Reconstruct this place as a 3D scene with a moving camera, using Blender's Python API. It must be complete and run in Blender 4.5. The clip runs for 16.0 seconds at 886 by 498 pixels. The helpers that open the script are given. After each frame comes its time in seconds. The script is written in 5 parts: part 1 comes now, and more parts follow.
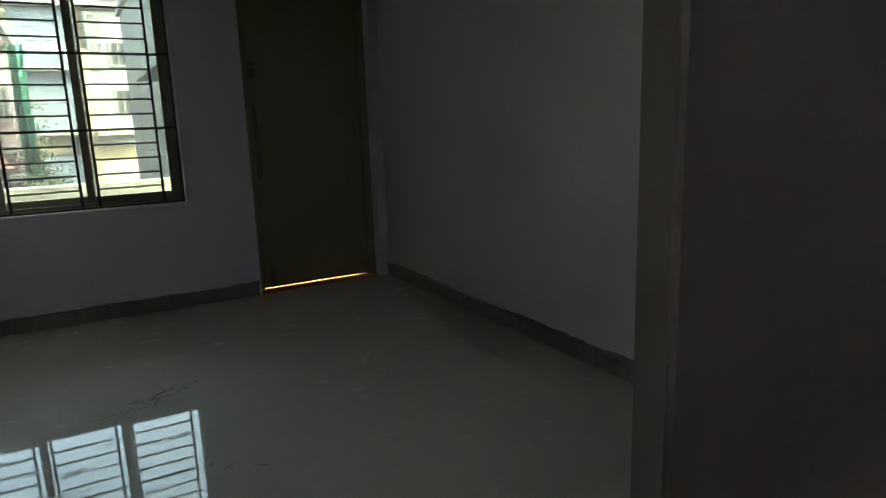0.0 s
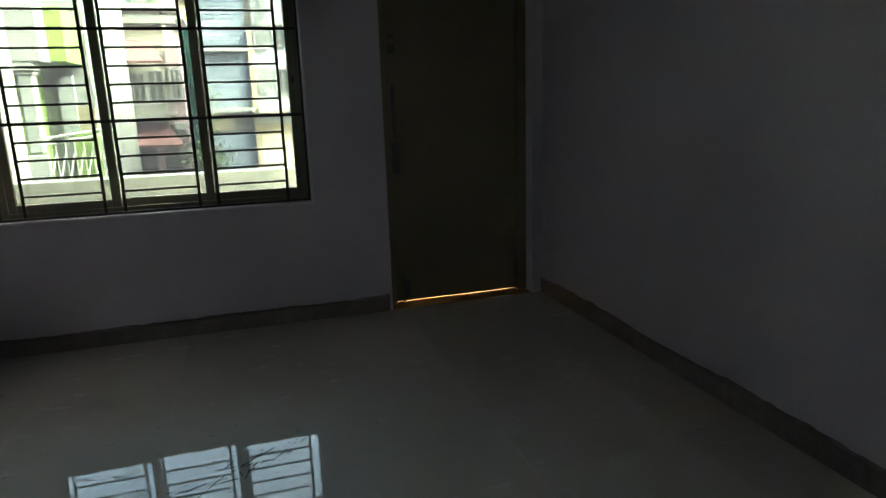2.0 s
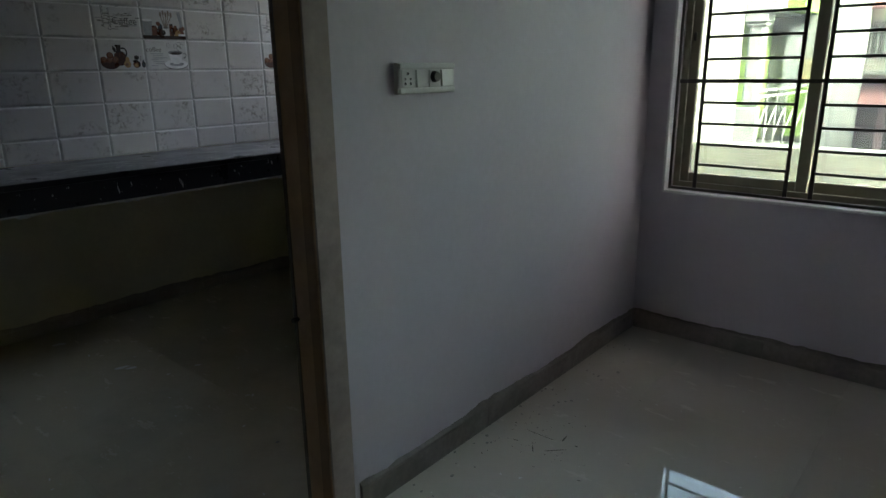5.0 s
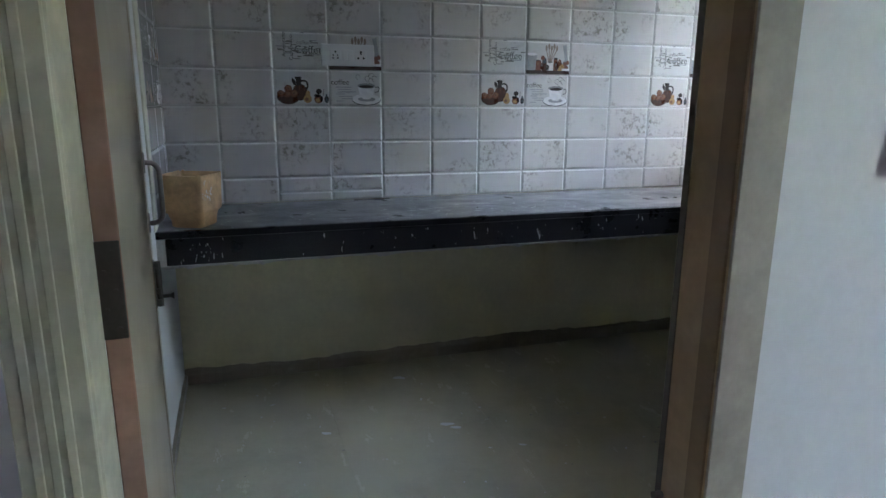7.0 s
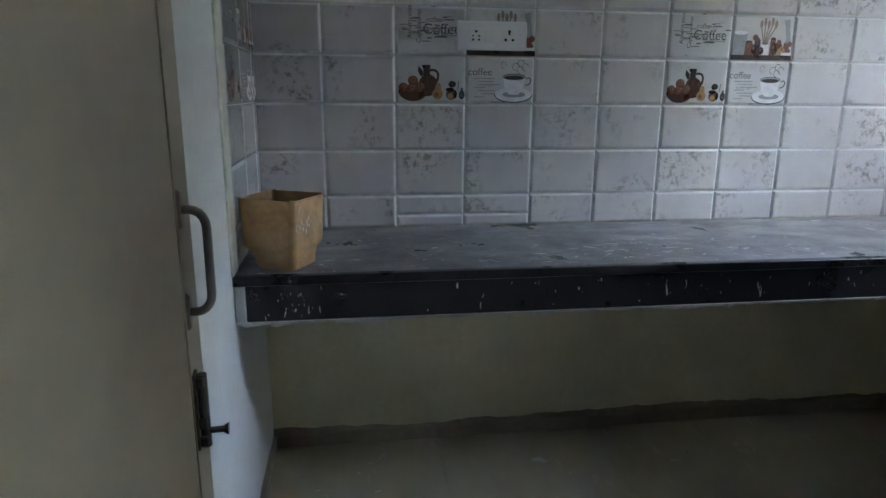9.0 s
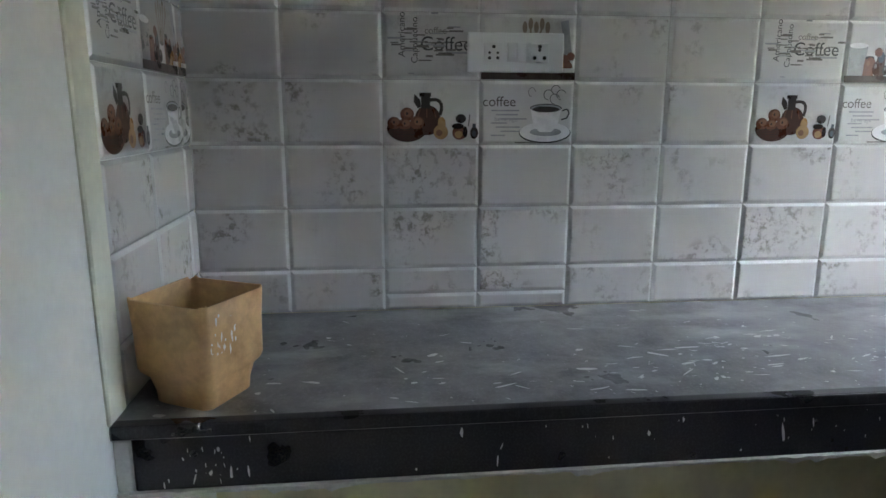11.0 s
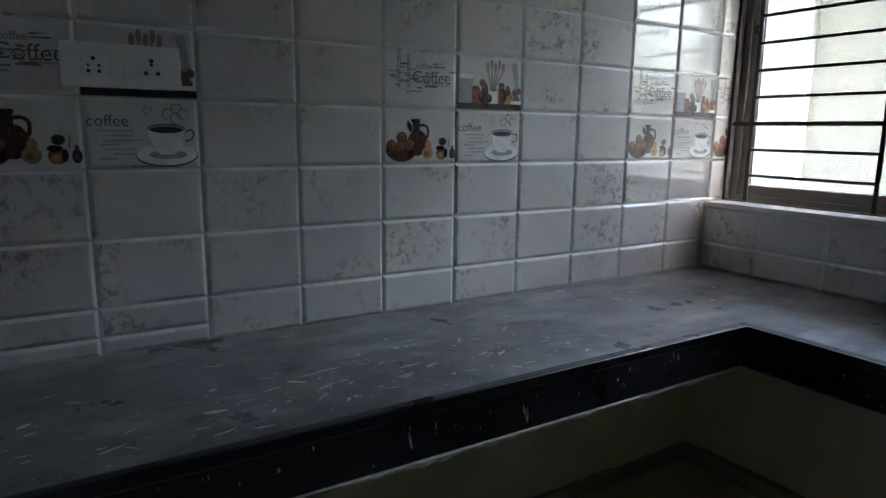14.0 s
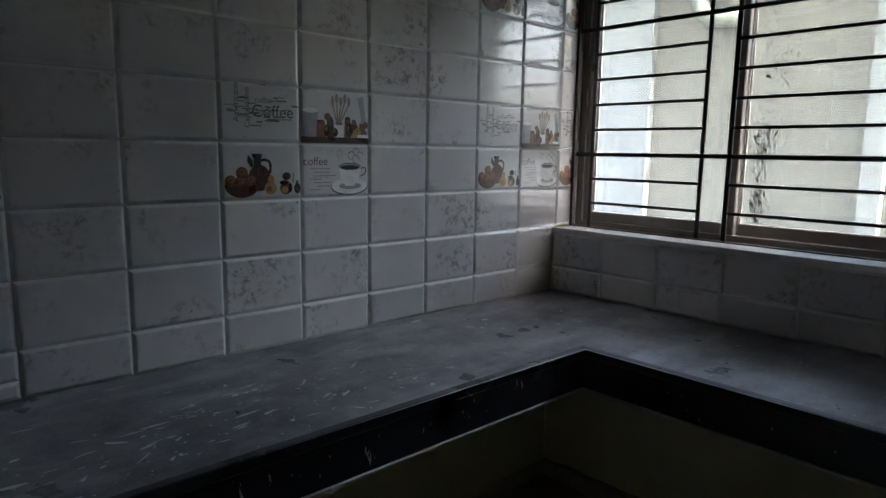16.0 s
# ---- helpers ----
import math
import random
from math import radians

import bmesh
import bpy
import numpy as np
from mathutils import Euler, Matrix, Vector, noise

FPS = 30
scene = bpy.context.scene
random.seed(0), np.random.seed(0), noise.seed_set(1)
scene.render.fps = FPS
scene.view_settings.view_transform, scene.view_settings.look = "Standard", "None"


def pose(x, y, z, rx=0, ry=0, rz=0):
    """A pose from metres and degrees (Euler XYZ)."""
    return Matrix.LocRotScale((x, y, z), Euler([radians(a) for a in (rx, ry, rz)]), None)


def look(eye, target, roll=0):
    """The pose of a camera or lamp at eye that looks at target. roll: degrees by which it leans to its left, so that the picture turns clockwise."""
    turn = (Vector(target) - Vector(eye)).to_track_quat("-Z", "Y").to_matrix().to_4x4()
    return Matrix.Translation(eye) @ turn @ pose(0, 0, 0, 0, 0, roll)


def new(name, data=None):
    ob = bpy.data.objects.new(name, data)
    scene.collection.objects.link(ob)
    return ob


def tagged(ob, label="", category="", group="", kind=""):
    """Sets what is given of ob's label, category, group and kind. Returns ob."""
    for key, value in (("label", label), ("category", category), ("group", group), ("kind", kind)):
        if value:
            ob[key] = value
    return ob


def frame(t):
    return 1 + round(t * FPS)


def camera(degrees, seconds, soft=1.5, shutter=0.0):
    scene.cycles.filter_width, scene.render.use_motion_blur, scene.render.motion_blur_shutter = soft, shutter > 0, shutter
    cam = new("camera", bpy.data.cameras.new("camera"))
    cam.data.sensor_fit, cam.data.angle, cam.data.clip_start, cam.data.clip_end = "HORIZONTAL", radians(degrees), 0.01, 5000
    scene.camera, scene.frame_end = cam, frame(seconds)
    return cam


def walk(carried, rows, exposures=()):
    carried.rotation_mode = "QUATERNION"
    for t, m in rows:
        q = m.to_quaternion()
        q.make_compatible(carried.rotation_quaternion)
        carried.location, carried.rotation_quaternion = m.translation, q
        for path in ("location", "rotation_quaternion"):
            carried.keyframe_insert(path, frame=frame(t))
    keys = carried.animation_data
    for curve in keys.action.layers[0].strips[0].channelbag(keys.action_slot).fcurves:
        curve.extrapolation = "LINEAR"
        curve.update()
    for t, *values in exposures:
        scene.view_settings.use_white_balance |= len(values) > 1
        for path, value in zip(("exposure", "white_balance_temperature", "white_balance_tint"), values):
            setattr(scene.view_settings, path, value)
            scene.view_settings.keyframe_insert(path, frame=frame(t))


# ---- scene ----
cam = camera(69.4, 16.0)
PATH = [
    (0, (-0.375, 0.197, 1.162), (0.584, 1.906, 0.763), -2.0),
    (0.5, (-0.294, 0.405, 1.228), (0.664, 2.114, 0.826), -1.3),
    (1, (-0.193, 0.602, 1.195), (0.746, 2.325, 0.809), -1.5),
    (1.5, (-0.136, 0.768, 1.181), (0.689, 2.542, 0.768), -2.0),
    (2, (-0.116, 1.002, 1.21), (0.442, 2.869, 0.76), -1.9),
    (2.5, (-0.095, 1.235, 1.306), (0.236, 3.149, 0.829), -1.4),
    (3, (-0.129, 1.391, 1.246), (-0.016, 3.326, 0.752), -0.9),
    (3.5, (-0.157, 1.537, 1.221), (-0.291, 3.463, 0.701), -0.4),
    (4, (-0.179, 1.624, 1.22), (-0.621, 3.501, 0.692), -0.0),
    (4.5, (-0.213, 1.688, 1.232), (-1.062, 3.419, 0.699), -0.5),
    (5, (-0.213, 1.767, 1.225), (-1.471, 3.226, 0.687), -0.8),
    (5.2, (-0.209, 1.785, 1.223), (-1.562, 3.154, 0.679), -1.4),
    (7.3, (-0.79, 2.066, 1.281), (-2.661, 2.589, 0.807), -0.0),
    (7.5, (-0.85, 2.079, 1.286), (-2.724, 2.576, 0.793), -0.4),
    (8, (-1.111, 2.057, 1.295), (-2.975, 2.574, 0.789), 0.5),
    (8.5, (-1.29, 2.022, 1.299), (-3.173, 2.503, 0.826), 0.0),
    (9, (-1.438, 2.05, 1.281), (-3.36, 2.333, 0.806), 0.5),
    (9.2, (-1.511, 2.078, 1.293), (-3.444, 2.297, 0.828), 1.0),
    (11.3, (-2.067, 2.197, 1.323), (-4.014, 2.42, 0.92), 0.1),
    (11.5, (-2.073, 2.209, 1.324), (-4.017, 2.468, 0.935), 0.4),
    (12, (-2.082, 2.248, 1.324), (-4.0, 2.646, 0.917), -0.0),
    (12.5, (-2.078, 2.291, 1.327), (-3.945, 2.882, 0.919), -0.1),
    (13, (-2.072, 2.33, 1.327), (-3.869, 3.112, 0.929), -0.1),
    (13.5, (-2.066, 2.344, 1.326), (-3.793, 3.274, 0.937), -0.1),
    (14, (-2.045, 2.364, 1.337), (-3.713, 3.407, 0.975), 0.8),
    (14.5, (-1.986, 2.396, 1.351), (-3.606, 3.518, 1.012), 1.8),
    (15, (-1.947, 2.415, 1.366), (-3.557, 3.56, 1.055), 1.4),
    (15.5, (-1.959, 2.433, 1.373), (-3.52, 3.642, 1.055), 0.3),
    (16, (-1.997, 2.452, 1.383), (-3.455, 3.788, 1.082), 0.9),
]
EXPOSURES = [(0.0, 6.05, 6900, 7), (3.0, 5.7, 6500, 8), (4.5, 5.95, 6500, 9), (5.2, 6.4, 6500, 10), (7.3, 8.15, 6000, 12), (9.2, 8.15, 6200, 13), (11.3, 8.65, 6700, 12), (12.5, 8.2, 6500, 12), (14.0, 6.95, 6200, 12), (16.0, 6.3, 6300, 12)]
walk(cam, [(t, look(eye, target, roll)) for t, eye, target, roll in PATH], EXPOSURES)

# ---- world and light ----
SUN_EL, SUN_AZ = radians(40), radians(106)
world = bpy.data.worlds.new("sky")
scene.world = world
world.use_nodes = True
wn = world.node_tree.nodes
sky = wn.new("ShaderNodeTexSky")
sky.sky_type, sky.sun_disc = "NISHITA", False
sky.sun_elevation, sky.sun_rotation, sky.dust_density, sky.air_density, sky.ozone_density = SUN_EL, SUN_AZ, 10.0, 0.5, 0.3
wn["Background"].inputs["Strength"].default_value = 0.15
world.node_tree.links.new(sky.outputs[0], wn["Background"].inputs["Color"])
sun = new("sun", bpy.data.lights.new("sun", "SUN"))
sun.data.energy, sun.data.angle, sun.data.color = 0.35, radians(20), (1.0, 0.96, 0.9)
sun.matrix_world = look((0, 0, 0), (-math.sin(SUN_AZ) * math.cos(SUN_EL), -math.cos(SUN_AZ) * math.cos(SUN_EL), -math.sin(SUN_EL)))


# ---- materials ----
class Nodes:
    """A small builder for node materials."""

    def __init__(self, name):
        self.mat = bpy.data.materials.new(name)
        self.mat.use_nodes = True
        self.tree = self.mat.node_tree
        self.bsdf = self.tree.nodes["Principled BSDF"]
        self.place = self.add("ShaderNodeTexCoord").outputs["Object"]

    def add(self, kind):
        return self.tree.nodes.new(kind)

    def link(self, a, b):
        self.tree.links.new(a, b)

    def noise(self, scale, detail=4.0, rough=0.6, vec=None, stretch=None):
        n = self.add("ShaderNodeTexNoise")
        n.inputs["Scale"].default_value, n.inputs["Detail"].default_value, n.inputs["Roughness"].default_value = scale, detail, rough
        v = vec or self.place
        if stretch:
            m = self.add("ShaderNodeMapping")
            m.inputs["Scale"].default_value = stretch
            self.link(v, m.inputs["Vector"])
            v = m.outputs[0]
        self.link(v, n.inputs["Vector"])
        return n.outputs["Fac"]

    def ramp(self, fac, stops):
        r = self.add("ShaderNodeValToRGB")
        while len(r.color_ramp.elements) < len(stops):
            r.color_ramp.elements.new(0.5)
        for e, (p, c) in zip(r.color_ramp.elements, stops):
            e.position, e.color = p, (c if len(c) == 4 else (*c, 1)) if isinstance(c, tuple) else (c, c, c, 1)
        self.link(fac, r.inputs[0])
        return r.outputs[0]

    def mix(self, fac, a, b):
        m = self.add("ShaderNodeMix")
        m.data_type = "RGBA"
        for v, sock in ((fac, m.inputs[0]), (a, m.inputs[6]), (b, m.inputs[7])):
            if hasattr(v, "links"):
                self.link(v, sock)
            else:
                sock.default_value = (*v, 1) if isinstance(v, tuple) else v
        return m.outputs[2]

    def bump(self, height, strength, dist=0.01):
        b = self.add("ShaderNodeBump")
        b.inputs["Strength"].default_value, b.inputs["Distance"].default_value = strength, dist
        self.link(height, b.inputs["Height"])
        self.link(b.outputs[0], self.bsdf.inputs["Normal"])

    def random(self):
        return self.add("ShaderNodeObjectInfo").outputs["Random"]

    def shifted(self, amount=40.0):
        """Object coordinates moved by each object's own random number."""
        m = self.add("ShaderNodeVectorMath")
        m.operation = "MULTIPLY_ADD"
        c = self.add("ShaderNodeCombineXYZ")
        r = self.random()
        for i in range(3):
            self.link(r, c.inputs[i])
        self.link(c.outputs[0], m.inputs[0])
        m.inputs[1].default_value = (amount, amount * 0.7, amount * 1.3)
        self.link(self.place, m.inputs[2])
        return m.outputs[0]

    def base(self, v):
        if hasattr(v, "links"):
            self.link(v, self.bsdf.inputs["Base Color"])
        else:
            self.bsdf.inputs["Base Color"].default_value = (*v, 1)

    def rough(self, v):
        if hasattr(v, "links"):
            self.link(v, self.bsdf.inputs["Roughness"])
        else:
            self.bsdf.inputs["Roughness"].default_value = v


def scaled(c, k):
    return tuple(min(1.0, v * k) for v in c)


def paint(name, colour, rough=0.6, grain=60.0, vary=0.08, bump=0.12, stain=0.12, metal=0.0, big=1.3, specular=0.5):
    """Paint, plaster, wood or plastic: two scales of variation and a fine relief."""
    n = Nodes(name)
    fine = n.noise(grain, 3.0)
    wide = n.noise(big, 5.0, 0.65)
    c = n.mix(n.ramp(fine, [(0.3, 0.0), (0.7, 1.0)]), scaled(colour, 1 - vary), scaled(colour, 1 + vary))
    c = n.mix(n.ramp(wide, [(0.42, 0.0), (0.72, 1.0)]), c, scaled(colour, 1 - 2.2 * stain))
    n.base(c)
    n.rough(n.ramp(wide, [(0.3, max(0.03, rough - 0.07)), (0.7, min(1.0, rough + 0.08))]))
    n.bsdf.inputs["Metallic"].default_value = metal
    n.bsdf.inputs["Specular IOR Level"].default_value = specular
    if bump:
        n.bump(fine, bump, 0.002)
    return n.mat


def floor_material(name, low, high, dusty, dull):
    n = Nodes(name)
    n.place = n.add("ShaderNodeNewGeometry").outputs["Position"]
    v = n.shifted(7.0)
    wide = n.noise(1.6, 6.0, 0.65)
    fine = n.noise(35.0, 4.0, 0.6, v)
    c = n.mix(wide, low, high)
    dust = n.ramp(n.noise(2.3, 7.0, 0.7), [(0.46, 0.0), (0.66, 1.0)])
    c = n.mix(dust, c, dusty)
    spots = n.ramp(n.noise(28.0, 2.0, 0.5), [(0.78, 0.0), (0.82, 1.0)])
    c = n.mix(spots, c, (0.55, 0.54, 0.5))
    n.base(c)
    r = n.ramp(dust, [(0.0, 0.006 + dull), (1.0, 0.022 + 3 * dull)])
    smear = n.ramp(n.noise(4.5, 6.0, 0.75, None, (1.0, 2.6, 1.0)), [(0.58, 0.0), (0.64, 1.0)])
    n.rough(n.mix(smear, r, (0.42, 0.42, 0.42)))
    n.bsdf.inputs["Specular IOR Level"].default_value = 0.45
    n.bump(n.noise(3.0, 2.0), 0.008, 0.002)
    return n.mat


def wall_tile_material(name, tint, blotch):
    n = Nodes(name)
    v = n.shifted(30.0)
    cloud = n.noise(9.0, 3.0, 0.5, v)
    c = n.mix(cloud, scaled(tint, 0.93), tint)
    where = n.ramp(n.noise(6.0, 2.0, 0.5, v), [(0.50, 0.0), (0.66, 1.0)])
    flecks = n.ramp(n.noise(42.0, 7.0, 0.72, v), [(0.50, 0.0), (0.60, 1.0)])
    m = n.add("ShaderNodeMath")
    m.operation = "MULTIPLY"
    n.link(where, m.inputs[0])
    n.link(flecks, m.inputs[1])
    k = n.add("ShaderNodeMath")
    k.operation = "MULTIPLY"
    k.inputs[1].default_value = blotch
    n.link(m.outputs[0], k.inputs[0])
    c = n.mix(k.outputs[0], c, (0.30, 0.28, 0.255))
    n.base(c)
    n.rough(n.ramp(n.noise(5.0, 5.0), [(0.3, 0.04), (0.75, 0.11)]))
    n.bump(n.noise(14.0, 2.0), 0.05, 0.003)
    return n.mat


def granite_material(name, dusty):
    n = Nodes(name)
    grit = n.noise(220.0, 3.0)
    c = n.mix(n.ramp(grit, [(0.45, 0.0), (0.7, 1.0)]), (0.010, 0.010, 0.012), (0.028, 0.028, 0.032))
    if dusty:
        cloud = n.noise(4.2, 8.0, 0.68)
        film = n.ramp(cloud, [(0.30, 0.10), (0.70, 0.80)])
        c = n.mix(film, c, (0.38, 0.375, 0.375))
        grain = n.ramp(n.noise(150.0, 4.0, 0.7), [(0.52, 0.0), (0.70, 0.25)])
        c = n.mix(grain, c, (0.50, 0.495, 0.49))
        smear = n.ramp(n.noise(5.0, 4.0, 0.6, None, (1.6, 0.6, 1.0)), [(0.50, 0.0), (0.78, 0.7)])
        c = n.mix(smear, c, (0.52, 0.515, 0.51))
    n.base(c)
    n.rough(n.ramp(n.noise(5.0, 4.0), [(0.3, 0.24 if dusty else 0.22), (0.7, 0.5 if dusty else 0.4)]))
    n.bump(grit, 0.06, 0.001)
    return n.mat


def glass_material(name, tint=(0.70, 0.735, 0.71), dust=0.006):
    """Glass with a view-dimming tint and a dust film scattering a little daylight."""
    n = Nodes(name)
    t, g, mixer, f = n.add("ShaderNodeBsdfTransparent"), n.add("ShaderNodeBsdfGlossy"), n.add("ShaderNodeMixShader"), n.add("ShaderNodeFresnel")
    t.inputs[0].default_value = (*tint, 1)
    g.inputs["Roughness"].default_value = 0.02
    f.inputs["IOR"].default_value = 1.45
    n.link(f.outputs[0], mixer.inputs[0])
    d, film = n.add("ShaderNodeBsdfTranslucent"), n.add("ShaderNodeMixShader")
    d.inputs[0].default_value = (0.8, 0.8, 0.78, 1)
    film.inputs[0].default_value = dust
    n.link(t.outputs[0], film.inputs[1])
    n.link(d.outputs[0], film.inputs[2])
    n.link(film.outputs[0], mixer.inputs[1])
    n.link(g.outputs[0], mixer.inputs[2])
    n.link(mixer.outputs[0], n.tree.nodes["Material Output"].inputs["Surface"])
    return n.mat


LILAC = paint("lilac wall paint", (0.66, 0.625, 0.675), 0.55, 45.0, 0.03, 0.10, 0.035, specular=0.3)
WHITE_WALL = paint("white distemper", (0.80, 0.81, 0.80), 0.6, 45.0, 0.03, 0.1, 0.05, specular=0.3)
CREAM_WALL = paint("cream distemper", (0.76, 0.72, 0.50), 0.65, 40.0, 0.05, 0.14, 0.09, specular=0.3)
BAND = paint("pale cream distemper", (0.74, 0.74, 0.64), 0.65, 40.0, 0.05, 0.14, 0.08, specular=0.3)
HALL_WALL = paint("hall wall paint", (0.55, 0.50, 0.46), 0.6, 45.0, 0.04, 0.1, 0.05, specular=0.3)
CEILING = paint("ceiling paint", (0.66, 0.66, 0.64), 0.7, 40.0, 0.03, 0.1, 0.04, specular=0.2)
FLOOR = floor_material("vitrified floor tile", (0.56, 0.52, 0.45), (0.64, 0.60, 0.53), (0.57, 0.535, 0.475), 0.0)
FLOOR_KITCHEN = floor_material("dirty kitchen floor tile", (0.52, 0.475, 0.35), (0.62, 0.57, 0.43), (0.49, 0.445, 0.33), 0.05)
JOINT = paint("cement joint", (0.40, 0.375, 0.335), 0.8, 80.0, 0.1, 0.2, 0.1)
SKIRT = paint("skirting tile", (0.24, 0.22, 0.195), 0.5, 50.0, 0.14, 0.15, 0.2, big=4.0)
SKIRT_PALE = paint("pale skirting tile", (0.34, 0.295, 0.22), 0.35, 40.0, 0.1, 0.1, 0.14, big=3.0)
CEMENT = paint("raw cement", (0.34, 0.33, 0.31), 0.85, 70.0, 0.15, 0.35, 0.15, big=4.0)
FRAME_PAINT = paint("door frame paint", (0.40, 0.255, 0.15), 0.45, 30.0, 0.12, 0.12, 0.12, big=2.5)
FRAME_DARK = paint("darker door frame brown", (0.25, 0.15, 0.085), 0.45, 30.0, 0.12, 0.12, 0.12, big=2.5)
FRAME_PALE = paint("pale frame paint", (0.60, 0.54, 0.42), 0.5, 30.0, 0.12, 0.15, 0.12, big=3.0)
FRAME_WORN = paint("worn pink-grey frame paint", (0.37, 0.305, 0.265), 0.55, 30.0, 0.12, 0.2, 0.14, big=5.0)
LEAF = paint("beige door laminate", (0.43, 0.375, 0.29), 0.4, 25.0, 0.03, 0.04, 0.05, big=2.0)
LEAF_EDGE = paint("primer red door edge", (0.46, 0.26, 0.20), 0.7, 40.0, 0.1, 0.15, 0.15, big=3.0)
DARK_FRAME = paint("dark brown jamb edge", (0.10, 0.085, 0.07), 0.6, 30.0, 0.1, 0.1, 0.1)
BROWN_LEAF = paint("brown door paint", (0.26, 0.225, 0.205), 0.6, 30.0, 0.06, 0.05, 0.08)
OLIVE_DOOR = paint("olive door paint", (0.25, 0.215, 0.12), 0.45, 25.0, 0.05, 0.05, 0.08, big=2.0)
ALU = paint("olive anodised aluminium", (0.17, 0.17, 0.115), 0.5, 60.0, 0.06, 0.05, 0.1)
ALU_KITCHEN = paint("brown anodised aluminium", (0.21, 0.19, 0.165), 0.5, 60.0, 0.06, 0.05, 0.1)
IRON = paint("black painted grille iron", (0.018, 0.017, 0.017), 0.5, 120.0, 0.2, 0.2, 0.1)
STEEL = paint("brushed steel", (0.27, 0.245, 0.22), 0.32, 200.0, 0.08, 0.05, 0.1, metal=0.95)
HINGE = paint("brown oxidised steel", (0.055, 0.040, 0.034), 0.55, 120.0, 0.15, 0.1, 0.15)
DARK_STEEL = paint("tarnished steel", (0.18, 0.17, 0.16), 0.42, 120.0, 0.12, 0.1, 0.15, metal=0.85)
PLASTIC = paint("white switch plastic", (0.78, 0.79, 0.80), 0.3, 90.0, 0.01, 0.0, 0.02)
PLASTIC_GREY = paint("grey switch plastic", (0.60, 0.61, 0.59), 0.35, 90.0, 0.01, 0.0, 0.03)
BLACK = paint("black plastic", (0.015, 0.015, 0.015), 0.5, 90.0, 0.1, 0.0, 0.05)
TUB = paint("ochre plastic", (0.60, 0.36, 0.165), 0.5, 60.0, 0.10, 0.2, 0.17, big=16.0)
PLASTER = paint("dried white plaster", (0.66, 0.66, 0.62), 0.8, 120.0, 0.1, 0.3, 0.1)
TILE = wall_tile_material("mottled wall tile", (0.64, 0.62, 0.605), 0.95)
TILE_EDGE = paint("white glazed tile edge", (0.71, 0.71, 0.70), 0.14, 40.0, 0.03, 0.05, 0.06, big=4.0)
TILE_PLAIN = wall_tile_material("pale printed tile", (0.67, 0.665, 0.655), 0.3)
GRANITE_TOP = granite_material("dusty black granite", True)
GRANITE = granite_material("black granite", False)
GROUT = paint("dusty grout", (0.46, 0.45, 0.43), 0.9, 60.0, 0.1, 0.1, 0.1)
SILL = paint("white marble sill", (0.70, 0.70, 0.68), 0.35, 12.0, 0.05, 0.03, 0.08, big=6.0)
# Tints are set deep to lower the brightness of the view outside.
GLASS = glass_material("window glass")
GLASS_GREEN = glass_material("window glass with view-dimming green tint", (0.54, 0.60, 0.55), 0.010)


# ---- builders ----
ORIGIN = {}


def mesh_of(bm, name):
    me = bpy.data.meshes.new(name)
    bmesh.ops.recalc_face_normals(bm, faces=bm.faces)
    bm.to_mesh(me)
    bm.free()
    return me


def box(bm, x0, x1, y0, y1, z0, z1, bevel=0.0, seg=1, slot=0):
    r = bmesh.ops.create_cube(bm, size=1.0)
    vs = r["verts"]
    bmesh.ops.scale(bm, vec=(x1 - x0, y1 - y0, z1 - z0), verts=vs)
    bmesh.ops.translate(bm, vec=((x0 + x1) / 2, (y0 + y1) / 2, (z0 + z1) / 2), verts=vs)
    fs = {f for v in vs for f in v.link_faces}
    for f in fs:
        f.material_index = slot
    if bevel:
        es = list({e for v in vs for e in v.link_edges})
        bmesh.ops.bevel(bm, geom=es, offset=bevel, segments=seg, affect="EDGES", profile=0.7)
    return vs


def rod(bm, a, b, r, sides=8, r2=None):
    a, b = Vector(a), Vector(b)
    q = (b - a).to_track_quat("Z", "Y").to_matrix().to_4x4()
    m = Matrix.Translation((a + b) / 2) @ q
    bmesh.ops.create_cone(bm, cap_ends=True, segments=sides, radius1=r, radius2=r if r2 is None else r2, depth=(b - a).length, matrix=m)


def tube(points, r, sides=8):
    """A smooth bent bar along points."""
    bm = bmesh.new()
    pts = [Vector(p) for p in points]
    rings = []
    ref = None
    for i, p in enumerate(pts):
        d = (pts[min(i + 1, len(pts) - 1)] - pts[max(i - 1, 0)]).normalized()
        if ref is None:
            ref = d.orthogonal().normalized()
        ref = (ref - d * ref.dot(d)).normalized()
        s = d.cross(ref)
        rings.append([bm.verts.new(p + r * (math.cos(a) * ref + math.sin(a) * s)) for a in [2 * math.pi * k / sides for k in range(sides)]])
    for A, B in zip(rings, rings[1:]):
        for k in range(sides):
            bm.faces.new((A[k], A[(k + 1) % sides], B[(k + 1) % sides], B[k]))
    bm.faces.new(rings[0])
    bm.faces.new(rings[-1])
    for f in bm.faces:
        f.smooth = True
    return bm


def thing(name, at, label, category, group="", kind=""):
    ob = new(name)
    ob.location = at
    ob.empty_display_size = 0.1
    ORIGIN[ob] = Vector(at)
    return tagged(ob, label, category, group, kind)


